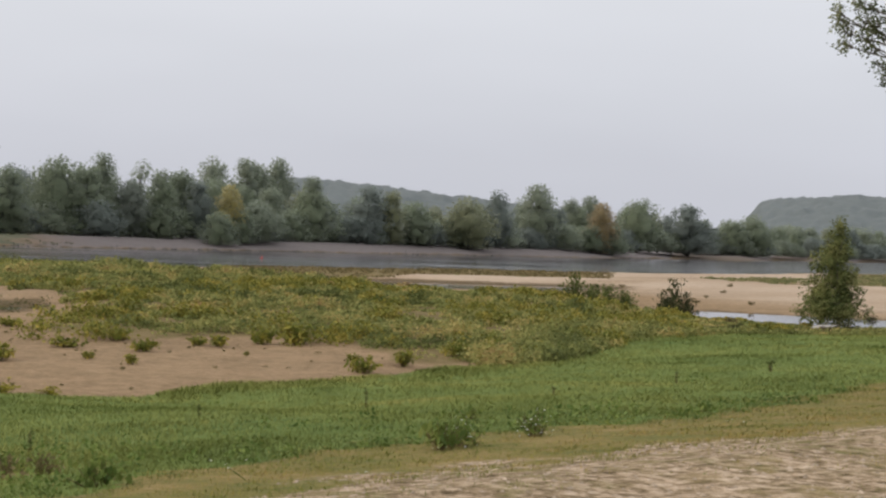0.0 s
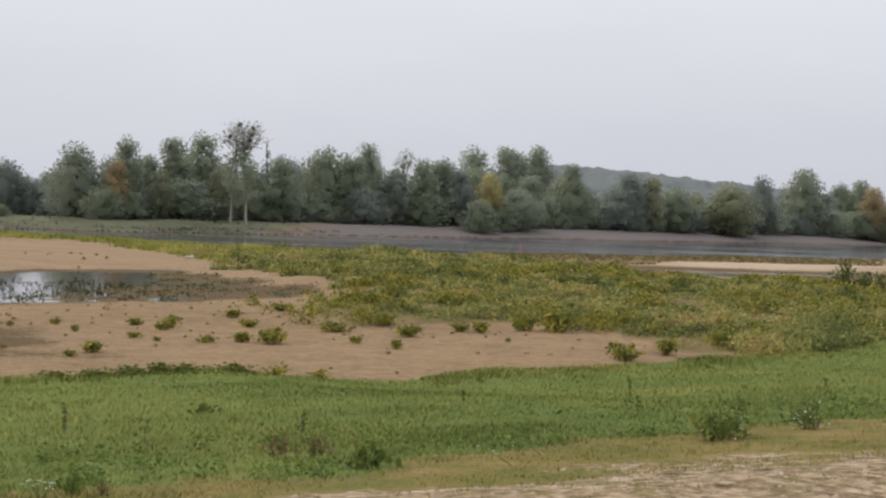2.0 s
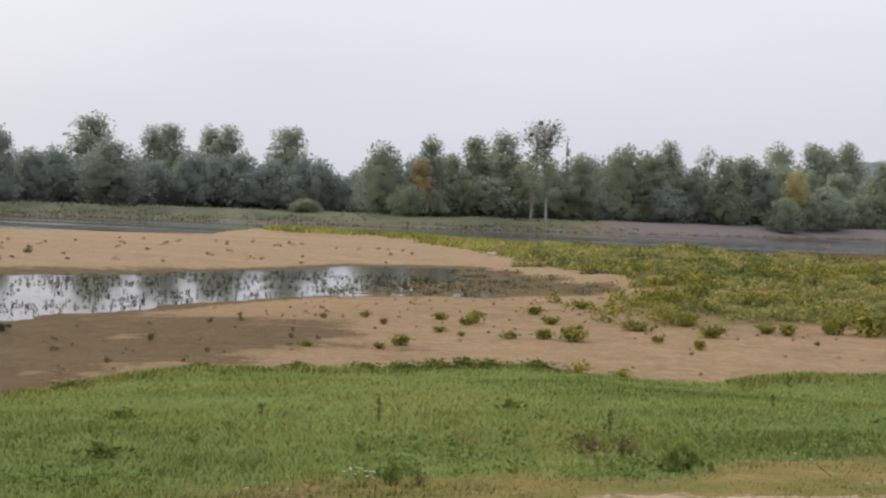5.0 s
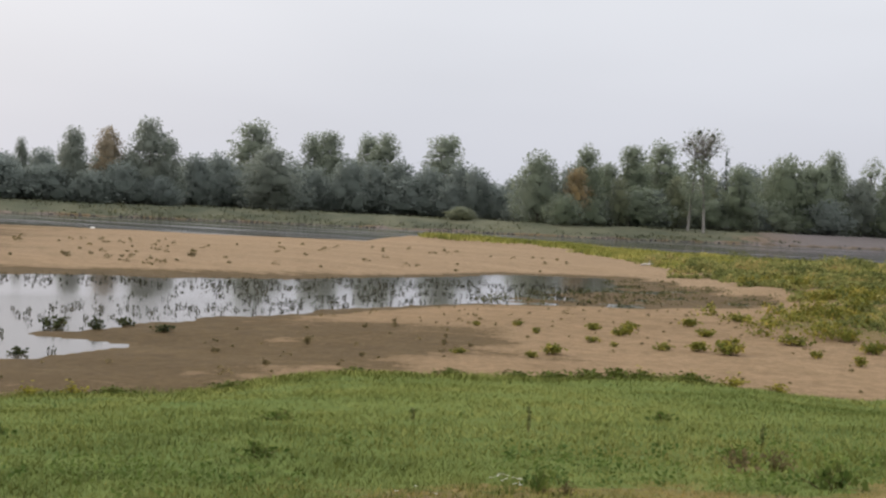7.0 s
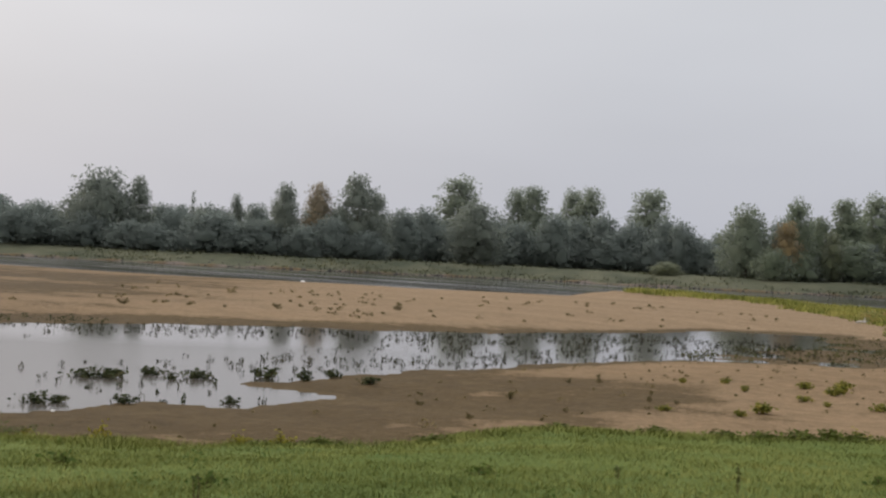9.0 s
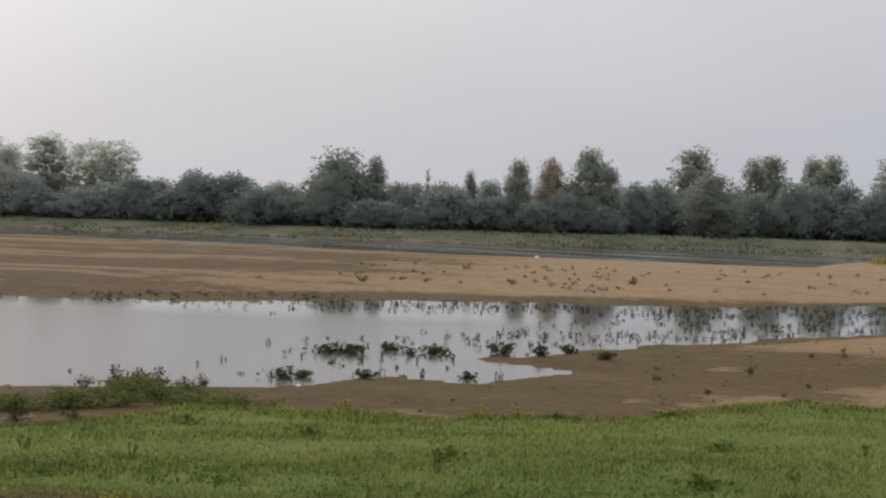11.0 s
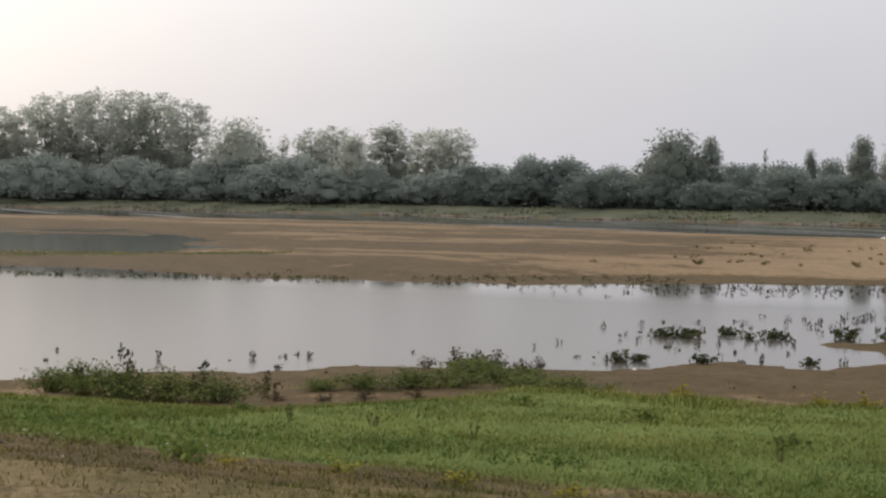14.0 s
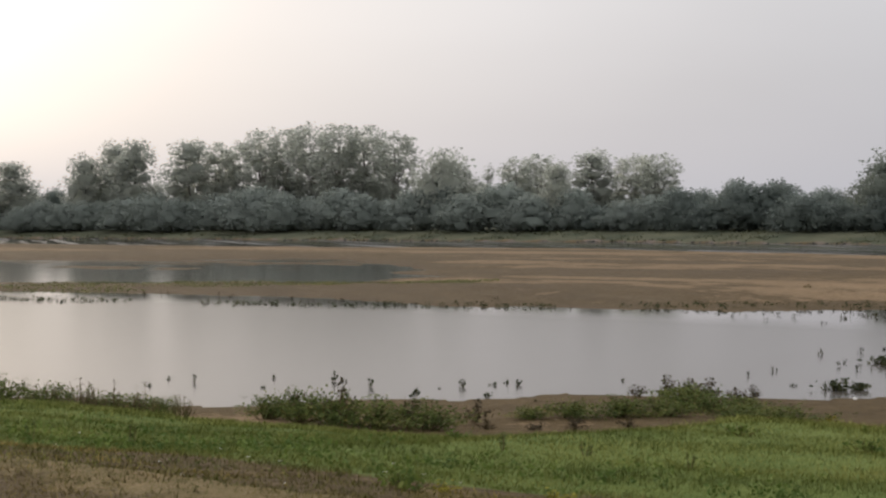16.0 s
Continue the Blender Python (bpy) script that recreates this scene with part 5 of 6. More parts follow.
class Bed:
    """Plants of one kind: the first use places the original, later ones copies."""

    def __init__(self, protos, w0, h0, group):
        self.protos, self.w0, self.h0, self.group, self.used, self.i = protos, w0, h0, group, set(), 0

    def put(self, u, v, w, h, z=None):
        x, y = xy(u, v)
        g = max(ground_z(x, y), -0.06) if z is None else z
        m = pose(x, y, g - 0.01, 0, 0, (self.i * 83) % 360) @ Matrix.Diagonal((w / self.w0, w / self.w0, h / self.h0, 1))
        ob = self.protos[self.i % len(self.protos)]
        self.i += 1
        if ob.name in self.used:
            ob = copy_thing(ob, m @ Matrix.Diagonal((1 / ob.scale[0], 1 / ob.scale[1], 1 / ob.scale[2], 1)))
        else:
            self.used.add(ob.name)
            ob.matrix_basis = m
        ob["group"] = self.group
        return ob


def sand_tufts():
    bed = Bed([herb("weed_tuft", 0.6, 0.3, 200, 0.055, W_TUFT, s, "bushy olive-green weed tuft on bare sand", stems=18) for s in (81, 82, 83)], 0.6, 0.3, "weed tufts on the sand")
    near = [(8.8, 33.3, .65, .29), (8.0, 32.4, .31, .2), (6.3, 33.0, .35, .17), (9.7, 38.9, .3, .2), (9.7, 41.4, .35, .2), (8.4, 41.4, .25, .2), (11.9, 40.6, .44, .25), (12.3, 38.9, .48, .31),
            (13.5, 41.8, .48, .24), (11.1, 35.6, .3, .15), (10.8, 36.7, .42, .2), (12.3, 35.0, .47, .25), (16.6, 32.2, .36, .3), (16.2, 34.0, .35, .25), (13.9, 34.3, .92, .5), (13.2, 34.9, .62, .31)]
    for u, v, w, h in near:
        bed.put(u, v, w * 1.3, h)
    for row in [(18.7, 35.6, 1.0, .42), (17.1, 37.5, 1.2, .36), (21.6, 36.3, .9, .4), (21.2, 36.8, .8, .34), (23.5, 36.8, 1.1, .6), (24.4, 36.0, 1.4, .7), (22.8, 30.9, .5, .26), (21.5, 28.6, 1.0, .5),
                (23.4, 29.4, .93, .47), (26.3, 30.6, .84, .5), (12.0, 40.9, .53, .21), (12.7, 39.6, .69, .31), (15.2, 39.4, .8, .3), (19.6, 39.0, 1.1, .45), (16.0, 43.0, .9, .3), (18.5, 45.0, 1.0, .35), (20.9, 33.5, .2, .16)]:
        bed.put(*row)
    brown = Bed([herb("withered_tuft", 0.4, 0.25, 70, 0.055, W_BROWN, s, "small withered brown tuft on sand", stems=9) for s in (84, 85)], 0.4, 0.25, "withered tufts on the sand")
    for row in [(6.3, 35.2, .21, .18), (6.9, 34.7, .24, .12), (2.7, 35.7, .3, .24), (4.9, 41.2, .24, .17), (5.8, 41.0, .28, .17), (1.4, 30.6, .23, .18), (3.8, 32.5, .2, .14), (6.1, 43.3, .2, .15), (6.7, 37.2, .15, .16), (0.3, 34.0, .3, .15),
                (-15.5, 73.4, .8, .35), (-12.3, 75.5, .4, .22), (-7.7, 77.8, .65, .28), (-6.5, 79.9, .4, .2), (-4.6, 77.7, .35, .2), (-0.8, 81.7, .75, .4), (-10.3, 75.3, .3, .18), (-3.0, 76.6, .35, .2),
                (81.5, 70.0, .9, .3), (86.0, 68.0, .7, .25), (73.7, 55.9, .6, .3), (71.2, 58.6, .8, .3), (92.2, 84.5, .8, .3), (97, 76, .8, .3), (76.5, 62, .5, .25), (103, 88, .9, .3)]:
        brown.put(*row)
    rng = np.random.default_rng(86)
    # scattered small growth on the sand bar
    n = 200
    u, v = rng.uniform(-22, 30, n), rng.uniform(72, 112, n)
    keep = (vnoise(u / 6, v / 4, 87) > -0.15)
    x, y = xy(u[keep], v[keep])
    z = lay(x, y)[0]
    ok = z > 0.06
    base = np.stack([x[ok], y[ok], z[ok]], -1)
    c = np.repeat(base, 14, 0) + herb_points(14 * len(base), 0.42, 0.2, rng) * np.repeat(rng.uniform(0.4, 1.5, len(base)), 14)[:, None]
    vv, ff = leaf_quads(c, 0.10, rng=rng)
    tagged(new("bar_seedlings", mesh_from("bar_seedlings", vv, ff, W_BROWN)), "sparse withered seedlings on the sand bar", "plants", kind="stuff")
    n = 420
    u, v = rng.uniform(-15, 30, n), rng.uniform(24, 58, n)
    x, y = xy(u, v)
    z, tf, wet, track, dry, weedy, meadow = lay(x, y)
    ok = (z > 0.06) & (tf < 0.2) & (weedy < 0.3) & (outside(MARSH, u, v) > 1)
    base = np.stack([x[ok], y[ok], z[ok]], -1)
    c = np.repeat(base, 10, 0) + herb_points(10 * len(base), 0.26, 0.12, rng) * np.repeat(0.25 + 1.2 * rng.random(len(base)) ** 2.5, 10)[:, None]
    vv, ff = leaf_quads(c, 0.05, rng=rng)
    tagged(new("sand_seedlings", mesh_from("sand_seedlings", vv, ff, W_BROWN)), "tiny brownish seedlings scattered on damp sand", "plants", kind="stuff")


sand_tufts()


def pond_plants():
    bed = Bed([herb("water_plant", 0.7, 0.42, 150, 0.075, W_DARK, s, "dark green leafy clump growing in shallow water", stems=16) for s in (91, 92, 93)], 0.7, 0.42, "clumps in the pool")
    for row in [(-9.2, 38.8, .8, .36), (-8.5, 39.0, .8, .42), (-7.6, 40.4, .69, .36), (-6.8, 39.3, .37, .3), (-6.2, 39.9, .68, .42), (-4.3, 40.7, .69, .5), (-3.0, 40.1, .4, .4), (-2.3, 41.5, .45, .38), (-1.1, 39.1, .57, .3),
                (-8.8, 32.3, .63, .34), (-8.3, 32.6, .42, .28), (-6.7, 32.5, .55, .3), (-4.4, 34.0, .4, .24)]:
        bed.put(row[0], row[1], row[2] * 1.35, row[3])
    thin = Bed([herb("water_weed", 0.3, 0.32, 26, 0.06, W_DARK, s, "thin dark weed sprig standing in the pool", stems=4, ragged=0.5) for s in (94, 95, 96, 97)], 0.3, 0.32, "sprigs in the pool")
    for row in [(-5.5, 33.4, .25, .36), (-8.3, 35.9, .31, .22), (-7.7, 36.5, .28, .2), (-6.5, 35.5, .18, .25), (-5.4, 38.2, .18, .26), (-16.3, 25.6, .3, .42), (-16.8, 28.4, .3, .3), (-15.3, 27.0, .3, .2), (-16.3, 29.1, .22, .2),
                (-16.2, 29.6, .2, .22), (-15.8, 29.4, .3, .24), (-13.9, 31.5, .15, .2), (-23.6, 24.8, .3, .2), (-24.1, 26.0, .15, .2), (-23.2, 26.0, .16, .28), (-20.9, 25.9, .2, .18), (-21.9, 27.6, .2, .24), (-20.2, 27.8, .24, .4), (-18.7, 27.3, .24, .3), (-17.1, 27.9, .12, .15)]:
        thin.put(*row)
    # dark sprigs by the hundred
    rng = np.random.default_rng(98)
    n = 4300
    u, v = np.concatenate([rng.uniform(-24, 20, n), rng.uniform(-12, -2, 26), rng.uniform(-60, -20, 200)]), np.concatenate([rng.uniform(38, 74, n), rng.uniform(32, 42, 26), rng.uniform(47, 60, 200)])
    x, y = xy(u, v)
    d = -outside(POND, u, v)
    band = np.exp(-((d - 3.0) / 3.0) ** 2) * smooth(34, 50, v) * smooth(-22, -10, u) + 0.38 * smooth(46, 54, v) * smooth(-4, 3, u)
    keep = (d > 0.1) & ((rng.random(len(u)) < band * 1.2 * (vnoise(u / 2, v / 2, 99) > -0.35)) | (np.arange(len(u)) >= n) & (d < 9))
    keep &= ~((u < -20) & (d > 1.6))
    base = np.stack([x[keep], y[keep], np.zeros(keep.sum())], -1)
    hh = rng.uniform(0.05, 0.17, len(base))
    k = 6
    t = rng.random((len(base), k, 1))
    c = base[:, None, :] + np.concatenate([rng.normal(size=(len(base), k, 2)) * 0.05, t * hh[:, None, None]], -1)
    vv, ff = leaf_quads(c.reshape(-1, 3), 0.042, up=3.0, rng=rng, aspect=2.8)
    # dark fringe of the far pool edge: weeds, leftward in place of a reflection
    n = 620
    u = rng.uniform(-95, -14, n)
    v = np.interp(u, [-130, -90, -57, -44, -26.8, -18.6, -12], [40, 44, 48.8, 51.8, 57.7, 61.6, 65.5]) + rng.normal(size=n) * 0.7
    keep = vnoise(u / 3, v / 3, 88) > -0.35
    x, y = xy(u[keep], v[keep])
    z = np.maximum(lay(x, y)[0], 0)
    m = len(x)
    p = herb_points(7 * m, 0.5, 0.22, rng) * np.repeat(rng.uniform(0.4, 1.3, m), 7)[:, None]
    fv, fm = leaf_quads(np.repeat(np.stack([x, y, z], -1), 7, 0) + p, 0.07, up=1.0, rng=rng)
    tagged(new("shore_weeds", mesh_from("shore_weeds", fv, fm, W_DARK)), "dark weeds along the far pool edge, partly standing in for a reflection", "weeds", kind="stuff")
    # low olive turf on the wet strand between the pool and the backwater
    n = 5200
    u = rng.uniform(-112, -40, n)
    v = 56.2 + (u + 58.4) * 0.7 + rng.random(n) ** 1.3 * np.interp(u, [-112, -58, -40], [15, 15, 4])
    keep = vnoise(u / 5, v / 3, 91) > -0.3
    x, y = xy(u[keep], v[keep])
    z = lay(x, y)[0]
    x, y, z = x[z > 0.01], y[z > 0.01], z[z > 0.01]
    m = len(x)
    p = herb_points(6 * m, 0.35, 0.09, rng) * np.repeat(rng.uniform(0.5, 1.3, m), 6)[:, None]
    gv, gm = leaf_quads(np.repeat(np.stack([x, y, z], -1), 6, 0) + p, 0.07, up=1.0, rng=rng)
    tagged(new("strand_turf", mesh_from("strand_turf", gv, gm, W_BAR)), "low olive green turf on the wet strand by the pool", "turf", kind="stuff")
    tagged(new("water_sprigs", mesh_from("water_sprigs", vv, ff, W_SPRIG)), "countless dark weed sprigs standing in shallow water", "plants", kind="stuff")


pond_plants()


def bank_bushes():
    bed = Bed([herb("bramble_bush", 1.2, 0.7, 1200, 0.038, W_BUSH, s, "tangled green bush at the foot of the bank", "bush", stems=26) for s in (101, 102, 103)], 1.2, 0.7, "bushes at the foot of the bank")
    for row in [(-16.6, 20.6, 1.0, .6), (-15.6, 20.4, 1.2, .8), (-14.8, 20.5, 1.3, .75), (-13.9, 20.6, 1.3, .7), (-13.0, 20.8, 1.3, .65),
                (-19.6, 19.6, 1.3, .5), (-18.6, 19.8, 1.1, .45), (-20.8, 19.0, 1.0, .55), (-22.0, 18.8, 1.0, .7), (-23.4, 18.8, 1.2, .6), (-25, 18.6, 1.2, .6)]:
        bed.put(row[0], row[1], row[2] * 1.4, row[3] * 0.85)
    for row in [(-11.4, 23.6, 1.1, .45), (-10.8, 24.4, 1.2, .5), (-10.2, 25.0, 1.2, .45), (-9.8, 26.3, 1.3, .5), (-10.4, 27.2, 1.3, .5), (-10.9, 28.0, 1.1, .5), (-12.2, 23.2, .8, .35), (-9.3, 27.0, 1.0, .35), (-8.8, 25.6, 1.2, .35), (-7.6, 24.6, 1.3, .4)]:
        bed.put(row[0], row[1], row[2] * 1.4, row[3] * 0.85)
    red = Bed([herb("dock_plant", 0.5, 0.6, 110, 0.055, W_PURPLE, s, "tall reddish brown weed with dark seed heads", stems=10, ragged=0.5) for s in (104, 105)], 0.5, 0.6, "reddish weeds by the pool")
    for row in [(-12.2, 28.4, .5, .45), (-11.6, 28.7, .6, .6), (-11.1, 28.9, .6, .75), (-10.7, 29.0, .6, .55), (-10.2, 29.2, .5, .45), (-9.8, 29.3, .45, .4), (-15.9, 20.9, .5, .8), (-14.9, 20.8, .5, .95), (-13.6, 21.0, .5, .8), (-12.9, 22.4, .5, .5), (-11.9, 24.5, .6, .4), (-12.1, 21.3, .4, .22), (-11.3, 21.6, .4, .2), (-10.6, 21.9, .4, .22), (-11.0, 22.8, .4, .2), (-9.9, 22.6, .4, .25), (53.0, 35.8, .8, .5), (54.0, 36.8, .7, .4), (55.2, 43.0, .8, .5)]:
        red.put(*row)
    gold = Bed([herb("yellow_herb", 0.5, 0.4, 110, 0.05, W_YELLOW, 106, "low herb with small yellow flowers at the grass edge", stems=14)], 0.5, 0.4, "yellow herbs")
    for row in [(-5.4, 24.2, .5, .4), (-3.0, 24.6, .5, .25), (-2.2, 24.8, .6, .25), (-6.8, 24.6, .4, .2), (10.5, 28.2, .7, .3), (11.3, 27.6, .7, .3), (9.6, 28.6, .6, .3), (12.1, 27.0, .6, .25), (28.5, 30.2, .9, .4), (30, 31.0, .9, .4), (26.6, 29.8, .8, .35), (-4.2, 8.3, .3, .09), (-3.4, 8.5, .35, .1), (-2.6, 8.4, .3, .09), (-5.0, 8.1, .25, .08)]:
        gold.put(*row)
    hump = Bed([herb("grass_tussock", 0.9, 0.4, 260, 0.07, W_TURF, s, "tall tufted grass at the foot of the bank", stems=24) for s in (107, 108)], 0.9, 0.4, "tussocks at the foot of the bank")
    for row in [(8.2, 28.3, 1.0, .4), (8.9, 28.4, 1.0, .45), (9.5, 28.2, .9, .38), (7.4, 28.0, 1.0, .32), (6.6, 28.2, .9, .3), (3.2, 28.4, .9, .25), (0.6, 26.0, .9, .25), (-1.5, 25.0, .9, .25), (10.4, 28.0, 1.0, .4), (5.2, 28.4, .8, .3)]:
        hump.put(row[0], row[1], row[2], row[3] * 0.6)


bank_bushes()


def turf_weeds():
    tall = Bed([herb("seed_stalk", 0.14, 0.34, 34, 0.026, W_BUSH, s, "dark upright weed stalk in the grass", stems=3, ragged=0.3) for s in (111, 112)], 0.14, 0.34, "weed stalks in the grass")
    for row in [(3.6, 14.6, .14, .34), (2.6, 16.5, .16, .26), (5.9, 13.5, .14, .26), (9.9, 17.0, .12, .3), (14.0, 18.5, .15, .35), (-4.9, 12.6, .12, .28), (-9.6, 9.8, .14, .3), (-10.9, 9.7, .12, .3), (-1.8, 12.0, .14, .25), (18, 18, .14, .3), (22, 18.4, .14, .3), (27.1, 19.8, .3, .45), (-7.2, 13.0, .16, .22), (-6.4, 13.4, .16, .24)]:
        tall.put(*row)
    wisp = Bed([herb("withered_stalk", 0.35, 0.6, 70, 0.024, m_, s, "thin withered weed stalks at the brow of the bank", stems=9, ragged=0.5) for s, m_ in ((117, W_BROWN), (118, W_PURPLE), (119, W_BUSH))], 0.35, 0.6, "stalks at the brow of the bank")
    rw = np.random.default_rng(120)
    for k in range(34):
        u = -17.2 - 0.26 * k - rw.uniform(0, 0.2)
        wisp.put(u, float(toe_v(u)) + rw.uniform(-0.2, 0.5), rw.uniform(0.3, 0.6), rw.uniform(0.3, 0.75))
    low = Bed([herb("ground_weed", 0.5, 0.16, 90, 0.045, W_GREEN, s, "low dark green weed patch in the grass", stems=14) for s in (113, 114)], 0.5, 0.16, "dark patches in the grass")
    for row in [(-5.2, 7.9, .4, .14), (2.4, 9.3, .3, .16), (4.6, 9.2, .5, .2), (8.6, 10.0, .6, .28), (9.1, 10.3, .4, .22), (-2, 14, .5, .14), (1, 17, .6, .14), (6, 17, .6, .14), (-9, 15, .6, .14), (12, 13.5, .5, .16), (5, 12, .5, .14), (0.5, 11.5, .5, .14), (15, 12, .5, .16), (-4.5, 18, .7, .18), (-6.8, 19.6, .8, .2)]:
        low.put(*row)
    withered = Bed([herb("withered_weed", 0.5, 0.28, 90, 0.035, W_BROWN, 115, "withered brown weed standing in the grass", stems=16, ragged=0.5)], 0.5, 0.28, "withered weeds in the grass")
    for row in [(4.5, 10.6, .45, .28), (4.9, 10.9, .4, .25), (2.5, 9.0, .2, .14)]:
        withered.put(*row)
    # flowering plants
    rng = np.random.default_rng(116)
    for u, v, w, h, n in ((8.9, 10.2, .6, .34, 80), (10.4, 10.6, .55, .34, 70)):
        x, y = xy(u, v)
        ob = herb("flowering_shrub", w, h, 160, 0.035, W_GREEN, int(u * 10), "small wild shrub dotted with white flowers", "plant", stems=20)
        ob.location = (x, y, ground_z(x, y) - 0.01)
        ob["group"] = "flowering shrubs at the track's edge"
        pts = herb_points(n, w, h, rng) * (1.0, 1.0, 1.05)
        vv, ff = leaf_quads(pts, 0.014, up=2.0, rng=rng, aspect=1.0)
        part("blossom", mesh_from("white_flowers", vv, ff, M_PETAL), ob, "tiny white flowers")
    for u, v, n, s in ((2.15, 9.15, 15, 0.09), (-6.6, 7.1, 3, 0.3), (-5.9, 7.5, 4, 0.4), (-5.2, 8.0, 4, 0.3), (-7.7, 7.2, 2, 0.15), (5.6, 8.7, 5, 0.35), (12.2, 9.3, 5, 0.2), (1.2, 8.5, 3, 0.15)):
        x, y = xy(u, v)
        ob = tagged(new("daisies"), "small group of white daisies in short grass", "flowers", "daisies in the grass")
        ob.location = (x, y, ground_z(x, y) - 0.005)
        st = []
        for _ in range(n):
            px, py, h = rng.normal() * s, rng.normal() * s * 0.5, rng.uniform(0.07, 0.13)
            st.append(limb((0, 0, -0.02), (px + 0.01, py, h), 0.002, 0.0015, 0.005, rng, 3, 4))
            pet = []
            for k in range(7):
                a0, a1 = k * 0.8976 - 0.3, k * 0.8976 + 0.3
                c, q = np.array([px + 0.01, py, h]), 0.012
                pet.append((np.array([c, c + (math.cos(a0) * q, math.sin(a0) * q, 0.004), c + (math.cos(a1) * q, math.sin(a1) * q, 0.004)]), np.array([[0, 1, 2]])))
            bloom = part("bloom", mesh_from("daisy_petals", *joined(pet), M_PETAL), ob, "white petals")
            part("centre", mesh_from("daisy_centre", *tube([c - (0, 0, 0.001), c + (0, 0, 0.004), c + (0, 0, 0.006)], [0.004, 0.0038, 0.001], 6), W_YELLOW), bloom, "yellow centre")
        vv, ff = joined(st)
        part("stem", mesh_from("daisy_stems", vv, ff, W_GREEN), ob)


turf_weeds()


# ---- the right-hand end: young tree, driftwood, overhanging branch ----
def young_tree():
    """A young willow, broad below and pointed above."""
    u, v = 58.5, 39.4
    x, y = xy(u, v)
    lobes = [(0.4, 0.3, 0.8, 1.4, 1.4, 0.7), (-0.5, -0.4, 0.9, 1.3, 1.3, 0.8), (0.5, 0.3, 1.5, 1.0, 1.0, 0.8), (-0.5, -0.2, 1.6, 1.0, 1.0, 0.9), (0.2, 0.1, 2.4, 1.15, 1.15, 0.9), (-0.15, 0, 3.1, 0.9, 0.9, 0.8), (0.3, 0, 3.4, 0.6, 0.6, 0.7), (0.2, 0, 4.0, 0.55, 0.55, 0.7), (0.25, 0.05, 4.7, 0.3, 0.3, 0.5)]
    t = make_tree("young_willow", lobes, 5.25, weed_material("young_willow_leaf", [(0.15, (0.09, 0.115, 0.04)), (0.5, (0.18, 0.19, 0.068)), (0.9, (0.30, 0.285, 0.115))], patch=0.9), M_BARK, 900, 12, leaf=0.085, spread=0.14, trunk_r=0.06, seed=121, stems=3, hollow=0.25, label="young pointed willow with dense green leaves beside the water")
    t.location = (x, y, ground_z(x, y) - 0.03)
    t.scale = (1.14, 1.14, 1.0)


young_tree()


def overhanging_tree():
    """Tree on the bank whose outer branches hang into the view."""
    rng = np.random.default_rng(131)
    az, r = -25.0, 20.0
    b = bearing(az)
    x, y = b.x * r, b.y * r
    z0 = ground_z(x, y)
    tree = tagged(new("oak_tree"), "broadleaf tree with dark green leaves on outer branches", "tree")
    tree.location = (x, y, z0 - 0.05)
    o = Vector((x, y, z0))
    trunk = tube([(0, 0, 0), (0.1, 0, 2), (0, 0.1, 4), (0.05, 0, 6.5), (0, 0, 9)], [0.26, 0.22, 0.18, 0.13, 0.04], 10)
    part("trunk", mesh_from("oak_trunk", *trunk, M_BARK, True), tree)
    ends = [(-15.95, 9.6), (-16.05, 9.3), (-16.25, 8.8), (-16.3, 8.3), (-16.7, 9.9), (-16.9, 9.3), (-17.0, 8.5), (-17.3, 9.7), (-17.3, 9.1), (-17.4, 8.2), (-17.75, 7.4),
            (-17.85, 6.8), (-17.8, 9.4), (-17.9, 8.7), (-16.9, 10.6), (-17.6, 10.5), (-18.3, 10.0), (-18.5, 8.6), (-18.2, 7.3)]
    for a, e in ends:
        p = np.array(bearing(a - 0.3, e + 0.2) * 20 + Vector((0, 0, 4)) - o)
        fork = p * 0.96 + np.array([0, 0, p[2] * 0.03])
        wood, leaves = [limb((0, 0, p[2] * 0.7), p, 0.05, 0.006, 0.15, rng, 6, 5)], []
        for _ in range(6):
            q = p + rng.normal(size=3) * 0.06
            wood.append(limb(fork, q, 0.008, 0.003, 0.05, rng, 3, 4))
            leaves.append(q + rng.normal(size=(17, 3)) * 0.05)
        branch = part("branch", mesh_from("oak_branch", *joined(wood), M_BARK, True), tree)
        part("foliage", mesh_from("oak_leaves", *leaf_quads(np.concatenate(leaves), 0.034, rng=rng), W_OAK), branch)
    leaves = []
    for _ in range(170):
        d = rng.normal(size=3)
        d /= np.linalg.norm(d)
        leaves.append(np.array([0.2, 0, 6.6]) + d * (1.5, 1.5, 2.6) * rng.uniform(0.5, 1) + rng.normal(size=(12, 3)) * 0.22)
    part("crown", mesh_from("oak_crown", *leaf_quads(np.concatenate(leaves), 0.075, rng=rng), W_OAK), tree)


overhanging_tree()


